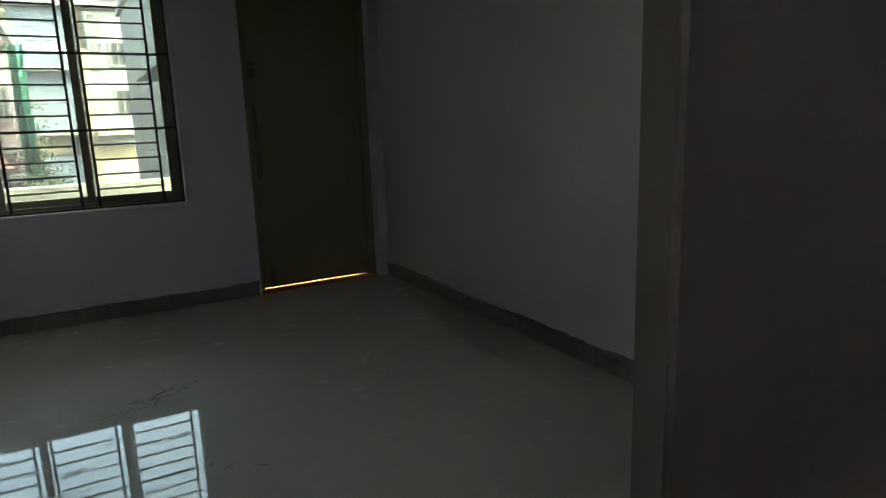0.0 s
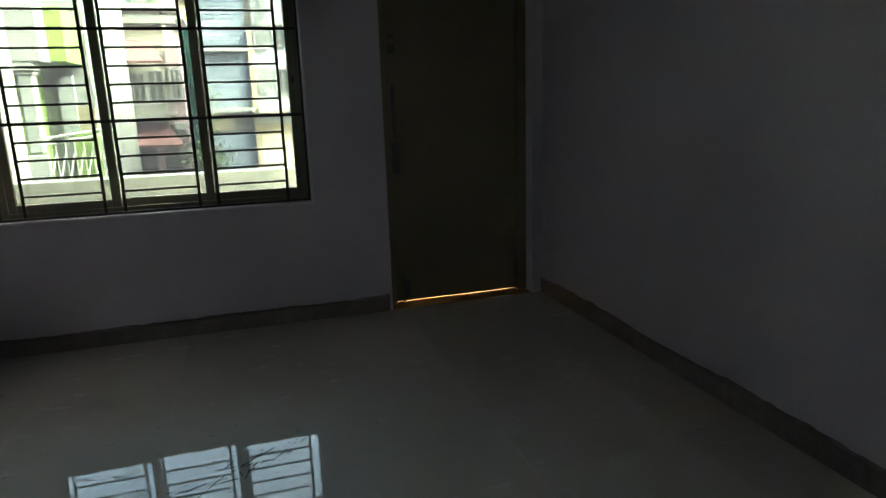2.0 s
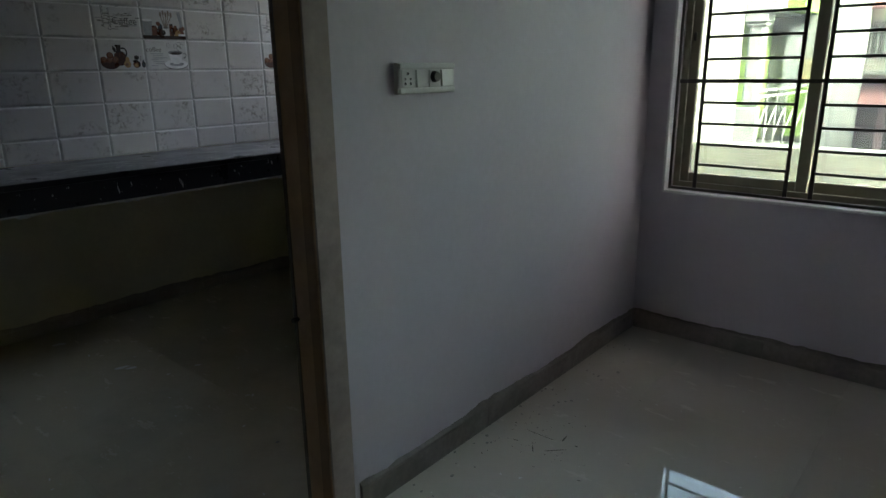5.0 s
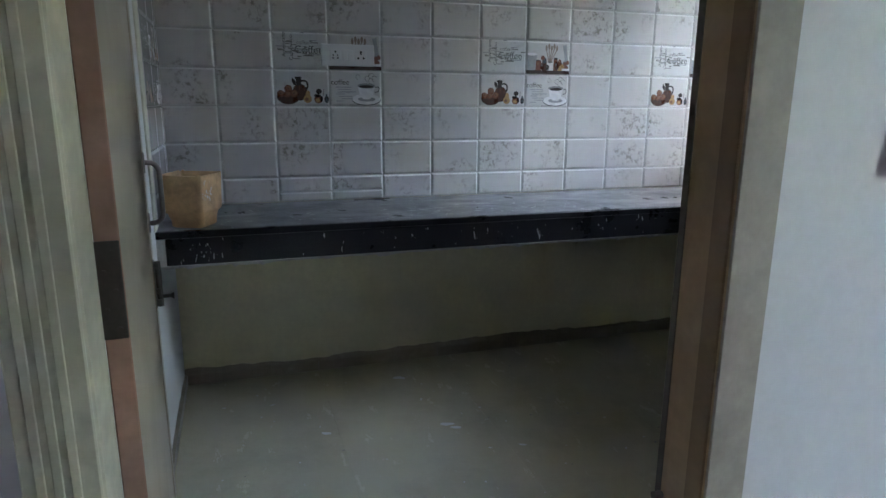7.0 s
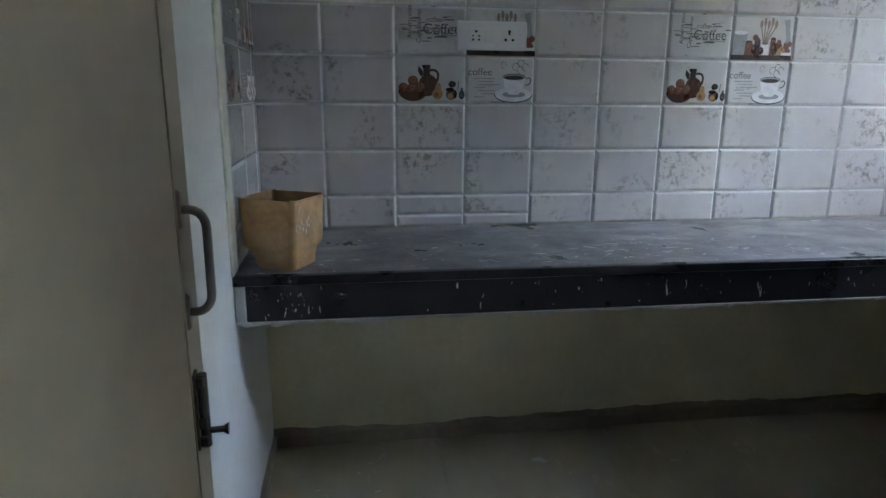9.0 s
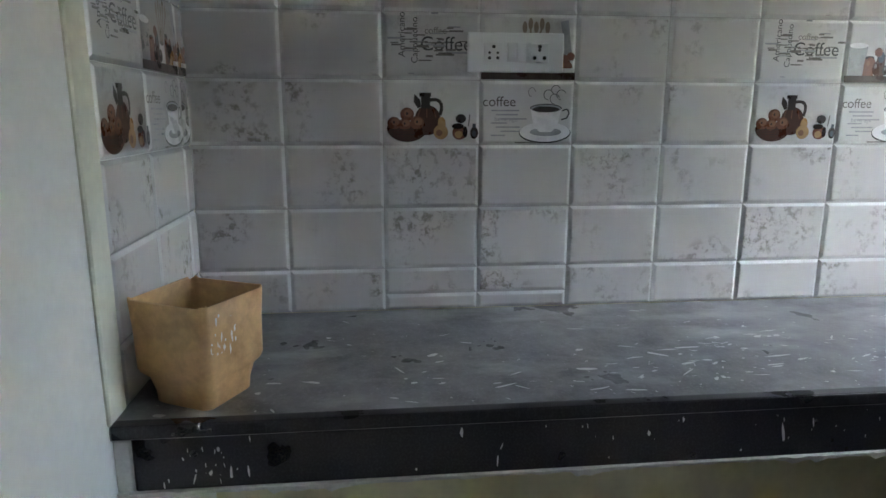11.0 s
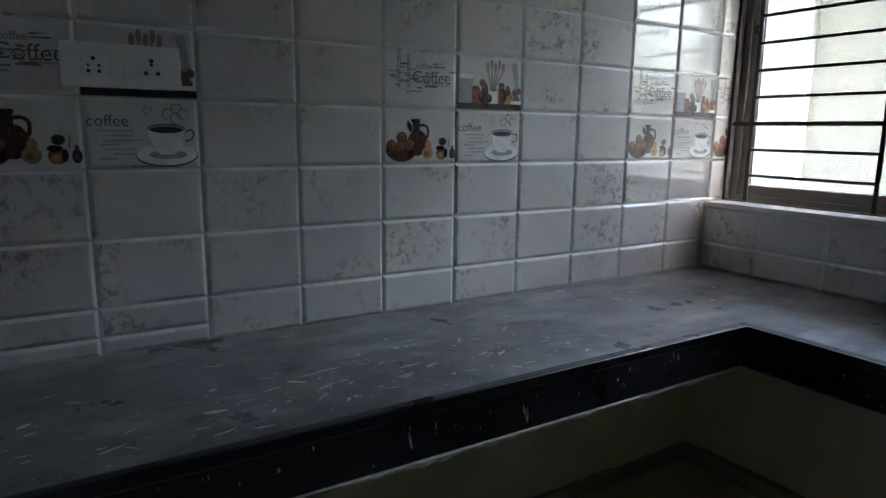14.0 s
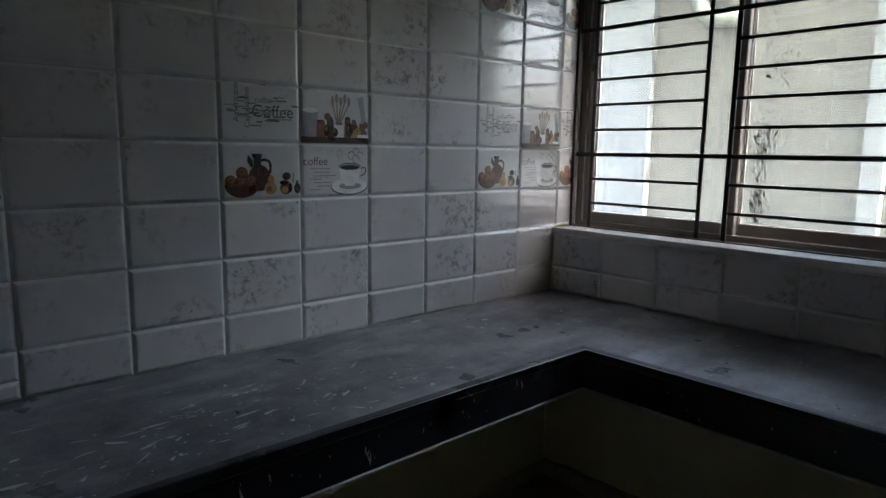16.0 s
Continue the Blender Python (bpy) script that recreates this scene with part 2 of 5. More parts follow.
def part(name, bm, material, parent, label=""):
    """Links a bmesh built in world places as one mesh under a thing or a part."""
    bmesh.ops.translate(bm, vec=-ORIGIN[parent], verts=bm.verts)
    ob = new(name, mesh_of(bm, name))
    for m in material if isinstance(material, (list, tuple)) else [material]:
        ob.data.materials.append(m)
    ob.parent = parent
    ORIGIN[ob] = ORIGIN[parent].copy()
    return tagged(ob, label)


def piece(name, mesh, at, parent, spin=0.0):
    """One of many alike pieces on shared mesh data, under parent."""
    ob = new(name, mesh)
    ob.parent = parent
    ob.matrix_local = Matrix.Translation(Vector(at) - ORIGIN[parent]) @ Matrix.Rotation(spin, 4, "Z")
    return ob


def setting(name, bm, material, label, category):
    ob = new(name, mesh_of(bm, name))
    for m in material if isinstance(material, (list, tuple)) else [material]:
        ob.data.materials.append(m)
    ORIGIN[ob] = Vector()
    return tagged(ob, label, category, kind="structure")


def wall_bm(axis, t0, t1, a0, a1, z0, z1, holes=()):
    """A wall across axis, t0 to t1 thick, from a0 to a1, with rectangular holes (b0, b1, w0, w1) through it."""
    bm = bmesh.new()
    ca = sorted({a0, a1, *[h for b in holes for h in b[:2]]})
    cz = sorted({z0, z1, *[h for b in holes for h in b[2:]]})
    ca, cz = [v for v in ca if a0 <= v <= a1], [v for v in cz if z0 <= v <= z1]
    solid = {}
    for i in range(len(ca) - 1):
        for j in range(len(cz) - 1):
            ma, mz = (ca[i] + ca[i + 1]) / 2, (cz[j] + cz[j + 1]) / 2
            solid[i, j] = not any(b[0] < ma < b[1] and b[2] < mz < b[3] for b in holes)
    cache = {}

    def vert(t, a, z):
        k = (t, a, z)
        if k not in cache:
            cache[k] = bm.verts.new((t, a, z) if axis == "x" else (a, t, z))
        return cache[k]

    for (i, j), s in solid.items():
        if not s:
            continue
        p, q, u, w = ca[i], ca[i + 1], cz[j], cz[j + 1]
        for t in (t0, t1):
            bm.faces.new([vert(t, p, u), vert(t, q, u), vert(t, q, w), vert(t, p, w)])
        for di, dj, pts in ((-1, 0, [(p, u), (p, w)]), (1, 0, [(q, u), (q, w)]), (0, -1, [(p, u), (q, u)]), (0, 1, [(p, w), (q, w)])):
            if not solid.get((i + di, j + dj), False):
                (aa, za), (ab, zb) = pts
                bm.faces.new([vert(t0, aa, za), vert(t0, ab, zb), vert(t1, ab, zb), vert(t1, aa, za)])
    return bm


# ---- plan ----
X_WEST, X_EAST, Y_SOUTH, Y_NORTH = -1.43, 1.615, 1.10, 4.60
K_EAST, K_WEST, K_SOUTH, K_NORTH = -1.545, -3.62, 1.75, 4.55
CEIL = 2.95
WIN = (-1.315, 0.205, 0.693, 2.07)
BDOOR = (0.635, 1.545, 0.0, 2.10)
KDOOR = (1.80, 2.765, 0.0, 2.12)
KWIN = (-3.6195, -2.40, 1.075, 2.10)

# ---- structure ----
setting("wall_north", wall_bm("y", Y_NORTH, 4.80, K_EAST + 0.0, X_EAST + 0.12, 0.0, CEIL, [WIN, BDOOR]), LILAC, "lilac painted plaster wall with a window and a balcony door", "wall")
setting("wall_west", wall_bm("x", K_EAST, X_WEST, -1.6, Y_NORTH, 0.0, CEIL, [KDOOR]), LILAC, "lilac painted wall with the kitchen doorway through it", "wall")
setting("wall_east", wall_bm("x", X_EAST, X_EAST + 0.12, -1.6, Y_NORTH, 0.0, CEIL), LILAC, "plain lilac painted plaster wall", "wall")
setting("wall_south", wall_bm("y", 1.02, Y_SOUTH, X_WEST, X_EAST, 0.0, CEIL, [(-0.75, 0.60, 0.0, 2.1)]), LILAC, "painted wall with a wide opening to the hall", "wall")
for nm, a, b in (("door_lining_1", 0.578, 0.60), ("door_lining_2", -0.75, -0.728)):
    bm = bmesh.new()
    box(bm, a, b, 1.014, Y_SOUTH + 0.004, 0.0, 2.1, 0.003)
    setting(nm, bm, BROWN_LEAF, "dark brown wooden door lining at the hall opening", "door frame")
bm = bmesh.new()
box(bm, 0.579, X_EAST - 0.001, 0.994, 1.0125, 0.0, 2.1, 0.001)
setting("door_leaf_folded", bm, BROWN_LEAF, "dark brown wooden door leaf folded back on the hall wall", "door")
# The high opening behind the camera is added to let fill light in.
setting("wall_hall", wall_bm("y", -1.72, -1.6, K_EAST, X_EAST + 0.12, 0.0, CEIL, [(-0.7, -0.2, 2.2, 2.45)]), HALL_WALL, "painted wall closing the dim hall, with an unseen opening added to brighten it", "wall")
bm = bmesh.new()
box(bm, K_WEST - 0.14, X_EAST + 0.12, -1.72, 4.80, CEIL, CEIL + 0.12)
setting("ceiling", bm, CEILING, "white painted flat concrete ceiling", "ceiling")
# Unseen tall wall, added to block sky and sun from the facades opposite.
bm = bmesh.new()
box(bm, -13.0, 13.0, 4.62, 4.80, CEIL + 0.124, 16.5)
setting("sky_block_wall", bm, CREAM_WALL, "unseen plain wall above, added to shade the houses opposite", "wall")
kw_west = setting("wall_kitchen_west", wall_bm("x", K_WEST - 0.14, K_WEST - 0.008, K_SOUTH - 0.12, 4.80, 0.0, CEIL), CREAM_WALL, "cream kitchen wall tiled above the counter", "wall")
kw_south = setting("wall_kitchen_south", wall_bm("y", K_SOUTH - 0.12, K_SOUTH, K_WEST - 0.008, K_EAST, 0.0, CEIL), WHITE_WALL, "white painted kitchen wall with tiles over the counter end", "wall")
kw_north = setting("wall_kitchen_north", wall_bm("y", K_NORTH + 0.008, 4.80, K_WEST - 0.008, K_EAST, 0.0, CEIL, [(K_WEST - 0.0078, *KWIN[1:])]), CREAM_WALL, "kitchen wall with a wide barred window over the counter", "wall")

# ---- floor with its tiles ----
bm = bmesh.new()
box(bm, K_WEST - 0.14, X_EAST + 0.12, -1.72, 4.80, -0.15, -0.004)
floor = setting("floor", bm, JOINT, "polished grey-beige vitrified tile floor, dusty and stained", "floor")


def floor_tiles(x0, x1, y0, y1, ox, oy, mat, size=0.6, gap=0.00015):
    xs = sorted({x0, x1, *[ox + size * k for k in range(-12, 12) if x0 < ox + size * k < x1]})
    ys = sorted({y0, y1, *[oy + size * k for k in range(-12, 12) if y0 < oy + size * k < y1]})
    made = {}
    for a, b in zip(xs, xs[1:]):
        for c, d in zip(ys, ys[1:]):
            key = (round(b - a, 3), round(d - c, 3))
            if key not in made:
                t = bmesh.new()
                box(t, -(b - a) / 2 + gap, (b - a) / 2 - gap, -(d - c) / 2 + gap, (d - c) / 2 - gap, -0.008, 0.0, 0.0001)
                made[key] = mesh_of(t, "floor_tile")
                made[key].materials.append(mat)
            piece("tile", made[key], ((a + b) / 2, (c + d) / 2, 0.0), floor)


def skirting(name, axis, face, a0, a1, side, height=0.10, mat=None, ragged=0.022, label="grey-beige skirting tiles with a rough cement top edge"):
    """Skirting of tiles 0.6 long along a wall, side +1 or -1 towards the room, with a rough top line of cement."""
    bm = bmesh.new()
    d0, d1 = sorted((face - side * 0.004, face + side * 0.004))
    if axis == "x":
        box(bm, d0, d1, a0 + 0.001, a1 - 0.001, 0.0005, height - 0.002)
    else:
        box(bm, a0 + 0.001, a1 - 0.001, d0, d1, 0.0005, height - 0.002)
    ob = setting(name, bm, CEMENT, label, "skirting")
    k = a0
    while k < a1 - 0.01:
        e = min(a1, k + 0.6)
        l = (e - k) / 2 - 0.001
        bm = bmesh.new()
        if axis == "x":
            box(bm, -0.0045, 0.0045, -l, l, 0.001, height, 0.0015)
            at = (face + side * 0.0065, (k + e) / 2, 0.0)
        else:
            box(bm, -l, l, -0.0045, 0.0045, 0.001, height, 0.0015)
            at = ((k + e) / 2, face + side * 0.0065, 0.0)
        me = mesh_of(bm, "skirting_tile")
        me.materials.append(mat or SKIRT)
        piece("tile", me, at, ob)
        k = e
    bm = bmesh.new()
    n = max(2, int((a1 - a0) / 0.015))
    seed = len(name) * 7.3 + a0
    lo = []
    for i in range(n + 1):
        a = a0 + (a1 - a0) * i / n
        p = Vector((a * 2.2, seed, 0.0))
        rise = noise.noise(p) + 0.6 * noise.noise(p * 4.1) + 0.4 * noise.noise(p * 11.0)
        h, w = height + ragged * max(0.1, 0.45 + 0.6 * rise), 0.0125 + 0.0015 * noise.noise(p * 6.0)
        pts = [(face + side * 0.0005, h), (face + side * 0.003, h - 0.001), (face + side * w, height + 0.001), (face + side * w, height - 0.008), (face + side * 0.0005, height - 0.008)]
        lo.append([bm.verts.new((q, a, z) if axis == "x" else (a, q, z)) for q, z in pts])
    for A, B in zip(lo, lo[1:]):
        for k in range(5):
            bm.faces.new((A[k], A[(k + 1) % 5], B[(k + 1) % 5], B[k]))
    bm.faces.new(lo[0]), bm.faces.new(lo[-1])
    part("cement_line", bm, mat or SKIRT, ob, "rough cement line")


skirting("baseboard_east", "x", X_EAST, Y_SOUTH, Y_NORTH, -1, 0.09)
skirting("baseboard_west", "x", X_WEST, 2.80, Y_NORTH, 1, 0.085)
skirting("baseboard_north", "y", Y_NORTH, X_WEST, 0.62, -1, 0.085)
skirting("baseboard_kitchen_west", "x", K_WEST - 0.008, K_SOUTH, K_NORTH, 1, 0.056, SKIRT_PALE, 0.03)
skirting("baseboard_kitchen_south", "y", K_SOUTH, K_WEST, -1.7, 1, 0.05, SKIRT_PALE)
skirting("baseboard_kitchen_north", "y", K_NORTH + 0.008, K_WEST, K_EAST, -1, 0.07, SKIRT_PALE)
skirting("baseboard_south", "y", Y_SOUTH, 0.6, X_EAST, 1, 0.10)


# ---- windows ----
def sliding_window(name, w, y_in, panels, alu, label, grille_y, bars, flats, verticals, glass):
    """A sliding aluminium window w = (x0, x1, z0, z1) with sashes, glass and an iron grille on its room side."""
    x0, x1, z0, z1 = w
    win = thing(name, ((x0 + x1) / 2, y_in, z0), label, "window", kind="structure")
    bm = bmesh.new()
    f, d = 0.032, 0.10
    for k in range(3):
        ya, yb = y_in + k * d / 3, y_in + (k + 1) * d / 3 - 0.006
        h = f - 0.006 * (k % 2)
        box(bm, x0, x0 + h, ya, yb, z0, z1, 0.001)
        box(bm, x1 - h, x1, ya, yb, z0, z1, 0.001)
        box(bm, x0 + h, x1 - h, ya, yb, z0, z0 + h, 0.001)
        box(bm, x0 + h, x1 - h, ya, yb, z1 - h, z1, 0.001)
    box(bm, x0, x0 + 0.012, y_in, y_in + d, z0, z1)
    box(bm, x1 - 0.012, x1, y_in, y_in + d, z0, z1)
    box(bm, x0 + 0.012, x1 - 0.012, y_in, y_in + d, z0, z0 + 0.012)
    part("window_frame", bm, alu, win)
    n = len(panels)
    for k, (a, b) in enumerate(panels):
        y = y_in + 0.012 + (k % 2) * 0.036
        s = 0.045
        bm = bmesh.new()
        za, zb = z0 + 0.014, z1 - 0.02
        box(bm, a, a + s, y, y + 0.026, za, zb, 0.003)
        box(bm, b - s, b, y, y + 0.026, za, zb, 0.003)
        box(bm, a + s, b - s, y + 0.001, y + 0.025, za, za + 0.058, 0.003)
        box(bm, a + s, b - s, y + 0.001, y + 0.025, zb - 0.05, zb, 0.003)
        box(bm, a + s - 0.007, a + s, y + 0.006, y + 0.019, za + 0.058, zb - 0.05)
        sash = part("sash", bm, alu, win)
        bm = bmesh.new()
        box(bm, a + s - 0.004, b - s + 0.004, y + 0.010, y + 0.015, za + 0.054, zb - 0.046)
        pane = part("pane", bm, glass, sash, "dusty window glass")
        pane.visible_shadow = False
        if k in (0, n - 1):
            bm = bmesh.new()
            xx = a + s * 0.5 if k == 0 else b - s * 0.5
            box(bm, xx - 0.006, xx + 0.006, y - 0.004, y + 0.001, z0 + 0.64, z0 + 0.675, 0.002)
            part("sash_lock", bm, BLACK, sash, "small black latch")
    gr = thing("window_grille", ((x0 + x1) / 2, grille_y, z0), "black painted iron grille fixed inside the window opening", "grille")
    bm = bmesh.new()
    g = 0.013
    box(bm, x0 + 0.001, x0 + g, grille_y - 0.012, grille_y + 0.012, z0 + 0.001, z1 - 0.001, 0.001)
    box(bm, x1 - g, x1 - 0.001, grille_y - 0.012, grille_y + 0.012, z0 + 0.001, z1 - 0.001, 0.001)
    box(bm, x0 + g, x1 - g, grille_y - 0.012, grille_y + 0.012, z0 + 0.001, z0 + g, 0.001)
    box(bm, x0 + g, x1 - g, grille_y - 0.012, grille_y + 0.012, z1 - g, z1 - 0.001, 0.001)
    part("border", bm, IRON, gr)
    for zz in flats:
        bm = bmesh.new()
        box(bm, x0 + 0.001, x1 - 0.001, grille_y - 0.005, grille_y, zz - 0.008, zz + 0.008, 0.001)
        part("flat_bar", bm, IRON, gr)
    for a, b in verticals:
        for xx in (a, b):
            bm = bmesh.new()
            box(bm, xx - 0.008, xx + 0.008, grille_y, grille_y + 0.005, z0 + 0.001, z1 - 0.001, 0.001)
            part("upright", bm, IRON, gr)
        for zz in bars:
            bm = bmesh.new()
            box(bm, a, b, grille_y - 0.004, grille_y + 0.0045, zz - 0.0055, zz + 0.0055, 0.001)
            part("bar", bm, IRON, gr)
    return win


SP = 0.0888
flat1 = 1.166
room_bars = [flat1 + SP * k for k in range(-4, 10) if k not in (0, 5)]
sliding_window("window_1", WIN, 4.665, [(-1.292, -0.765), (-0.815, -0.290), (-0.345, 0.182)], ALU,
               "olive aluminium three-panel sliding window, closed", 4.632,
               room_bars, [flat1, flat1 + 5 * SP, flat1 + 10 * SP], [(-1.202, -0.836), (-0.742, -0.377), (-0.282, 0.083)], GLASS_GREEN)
KS = 0.0975
kf = 1.381
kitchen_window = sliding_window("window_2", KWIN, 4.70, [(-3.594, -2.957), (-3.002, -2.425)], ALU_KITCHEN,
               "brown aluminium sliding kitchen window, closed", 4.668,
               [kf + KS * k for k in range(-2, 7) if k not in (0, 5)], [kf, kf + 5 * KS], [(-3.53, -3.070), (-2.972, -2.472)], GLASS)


# black mould and dirt specks on the second kitchen pane
MOULD = paint("black mould", (0.07, 0.07, 0.065), 0.9, 30.0, 0.2, 0.2, 0.2)
rng = random.Random(21)
bm = bmesh.new()
PX, PZ = -2.957, KWIN[2] + 0.075
for k in range(1700):
    pick = rng.random()
    if pick < 0.60:
        u, w = 0.055 + rng.gauss(0, 0.022) * (1.0 + 0.5 * math.sin(k)), rng.choice((rng.uniform(0.0, 0.30), rng.gauss(0.06, 0.05), rng.gauss(0.26, 0.05)))
    elif pick < 0.78:
        u, w = 0.07 + abs(rng.gauss(0, 0.07)), rng.choice((rng.gauss(0.46, 0.03), rng.gauss(0.55, 0.02), rng.gauss(0.33, 0.03)))
    elif pick < 0.9:
        u, w = 0.03 + abs(rng.gauss(0, 0.04)), rng.uniform(0.3, 0.85)
    else:
        u, w = rng.uniform(0.02, 0.5), rng.uniform(0.0, 0.85)
    if not (0.004 < u < 0.55 and 0.0 < w < 0.86):
        continue
    r = min(0.0038, abs(rng.gauss(0, 0.0013)) + 0.0006)
    a0, tall = rng.uniform(0, 6), rng.choice((0.8, 1.0, 1.6, 2.8))
    bm.faces.new([bm.verts.new((PX + u + r * rng.uniform(0.6, 1.2) * math.cos(a0 + 6.283 * i / 6), 4.7565, PZ + w + r * tall * rng.uniform(0.7, 1.2) * math.sin(a0 + 6.283 * i / 6))) for i in range(6)])
tagged(part("mould_stain", bm, MOULD, kitchen_window, "black mould and dirt specks on the glass"), kind="stuff")


def reveal(name, w, y0, y1, t, label):
    """A thin white plaster edge round an opening."""
    x0, x1, z0, z1 = w
    bm = bmesh.new()
    for a, b, c, d in ((x0 - t, x0, z0 - t, z1 + t), (x1, x1 + t, z0 - t, z1 + t), (x0, x1, z0 - t, z0), (x0, x1, z1, z1 + t)):
        box(bm, a, b, y0, y1, c, d, 0.002)
    return setting(name, bm, WHITE_WALL, label, "trim")


reveal("trim_window", (WIN[0] + 0.0, WIN[1], WIN[2], WIN[3]), 4.578, 4.6195, 0.012, "thin white plaster edge round the window opening")

# ---- balcony door ----
bd = thing("door_2", (1.085, 4.73, 0.0), "closed olive painted flush door to the balcony, light under it", "door", kind="structure")
bm = bmesh.new()
box(bm, 0.688, 1.482, 4.718, 4.75, 0.010, 2.04, 0.002)
leaf2 = part("leaf", bm, OLIVE_DOOR, bd)
bm = bmesh.new()
box(bm, 0.635, 0.684, 4.69, 4.79, 0.0, 2.1, 0.003)
box(bm, 1.486, 1.545, 4.69, 4.79, 0.0, 2.1, 0.003)
box(bm, 0.684, 1.486, 4.69, 4.79, 2.045, 2.1, 0.003)
box(bm, 0.680, 0.700, 4.7525, 4.79, 0.0, 2.05)
box(bm, 1.470, 1.490, 4.7525, 4.79, 0.0, 2.05)
box(bm, 0.690, 1.480, 4.7525, 4.79, 2.03, 2.06)
part("door_frame", bm, OLIVE_DOOR, bd)
bm = bmesh.new()
box(bm, 0.700, 0.742, 4.708, 4.718, 0.80, 0.98, 0.003)
box(bm, 0.712, 0.730, 4.690, 4.708, 0.86, 0.93, 0.003)
part("lock_plate", bm, DARK_STEEL, leaf2, "dark steel lock plate")
bm = bmesh.new()
box(bm, 0.705, 0.728, 4.706, 4.718, 1.06, 1.30, 0.002)
rod(bm, (0.717, 4.70, 1.02), (0.717, 4.70, 1.32), 0.005)
part("tower_bolt", bm, DARK_STEEL, leaf2, "dark steel tower bolt")
bm = bmesh.new()
rod(bm, (0.738, 4.706, 0.004), (0.738, 4.706, 0.16), 0.006)
box(bm, 0.742, 0.772, 4.708, 4.718, 0.03, 0.15, 0.002)
part("floor_bolt", bm, DARK_STEEL, leaf2, "dark steel bolt into the floor")
bm = bmesh.new()
box(bm, 0.70, 0.74, 4.700, 4.718, 1.48, 1.53, 0.003)
box(bm, 0.70, 0.74, 4.700, 4.718, 1.56, 1.585, 0.003)
part("hasp", bm, DARK_STEEL, leaf2, "steel hasp")

# ---- kitchen doorway ----
kd = thing("door_1", (-1.5, 2.28, 0.0), "beige kitchen door standing open against the side wall", "door", kind="structure")
for y0, y1, back in ((1.80, 1.850, 1.868), (2.71, 2.765, 2.697)):
    left = y0 < 2
    bm = bmesh.new()
    box(bm, -1.548, -1.512, y0, y1, 0.0, 2.12, 0.002)
    box(bm, -1.512, -1.424, *sorted((y0 if left else y1, back)), 0.0, 2.12, 0.004)
    jamb = part("jamb", bm, FRAME_PALE if left else FRAME_PAINT, kd, "pale painted wooden jamb" if left else "brown painted wooden jamb")
    bm = bmesh.new()
    lo, hi = (y0 - 0.012, back - 0.002) if left else (back + 0.003, y1 + 0.010)
    box(bm, -1.4245, -1.4185, lo, hi, 0.0, 2.13, 0.002)
    for k in range(3 if left else 0):
        yy = lo + (hi - lo) * (0.25 + 0.22 * k)
        box(bm, -1.4185, -1.4155, yy - 0.005, yy + 0.005, 0.0, 2.13, 0.001)
    part("architrave", bm, FRAME_PALE if left else FRAME_WORN, jamb, "pale wooden bead round the jamb")
    if not left:
        # Slightly raised strip, darker brown than the jamb.
        bm = bmesh.new()
        box(bm, -1.462, -1.426, back - 0.0016, back + 0.004, 0.0, 2.12, 0.001)
        part("jamb_strip", bm, FRAME_DARK, jamb, "darker brown strip along the jamb")
        # Thin dark strip on the jamb's back edge, with a stud.
        bm = bmesh.new()
        box(bm, -1.549, -1.536, 2.7075, 2.712, 0.0, 2.12)
        rod(bm, (-1.530, 2.708, 0.60), (-1.530, 2.690, 0.60), 0.006, 8, 0.008)
        part("stop_edge", bm, DARK_FRAME, jamb, "dark back edge with a stop stud")
bm = bmesh.new()
box(bm, -1.548, -1.424, 1.87, 2.71, 2.055, 2.12, 0.003)
part("head", bm, FRAME_PAINT, kd)

# the leaf: u along it from the hinge, v out of its face into the doorway
LEAF_AT = Matrix.Translation((-1.562, 1.887, 0.0)) @ Matrix.Rotation(math.atan2(-0.067, -0.83), 4, "Z")


def on_leaf(bm):
    bmesh.ops.transform(bm, matrix=LEAF_AT, verts=bm.verts)
    return bm


bm = bmesh.new()
box(bm, 0.0, 0.83, 0.0, 0.029, 0.015, 2.05, 0.0015)
for f in bm.faces:
    if f.calc_center_median().x < 0.002 or f.calc_center_median().x > 0.828:
        f.material_index = 1
leaf1 = part("leaf", on_leaf(bm), [LEAF, LEAF_EDGE], kd, "beige flush leaf with red-brown primed edges")
bm = bmesh.new()
for u0, u1, z0, z1 in ((0.715, 0.719, 0.25, 1.95),):
    box(bm, u0, u1, -0.0025, 0.0, z0, z1, 0.001)
part("edge_lipping", on_leaf(bm), LEAF, leaf1)
for z in (1.036, 1.80, 0.25):
    bm = bmesh.new()
    box(bm, -0.003, 0.0005, 0.001, 0.034, z - 0.064, z + 0.064, 0.0008)
    for k in range(5):
        rod(bm, (-0.0045, 0.010 + 0.012 * (k % 2), z - 0.05 + k * 0.025), (-0.0028, 0.010 + 0.012 * (k % 2), z - 0.05 + k * 0.025), 0.003, 8)
    hinge = part("hinge", on_leaf(bm), HINGE, leaf1, "dark brown butt hinge with screws")
    for k in range(5):
        bm = bmesh.new()
        rod(bm, (-0.004, 0.0375, z - 0.064 + k * 0.0257), (-0.004, 0.0375, z - 0.039 + k * 0.0257), 0.0065, 10)
        part("knuckle", on_leaf(bm), HINGE if k % 2 else PLASTER, hinge)
arc = [(0.738, -0.002, 1.130)] + [(0.738, -0.014 - 0.020 * math.sin(a), 1.130 - 0.024 * (1 - math.cos(a))) for a in [math.pi / 2 * k / 5 for k in range(6)]]
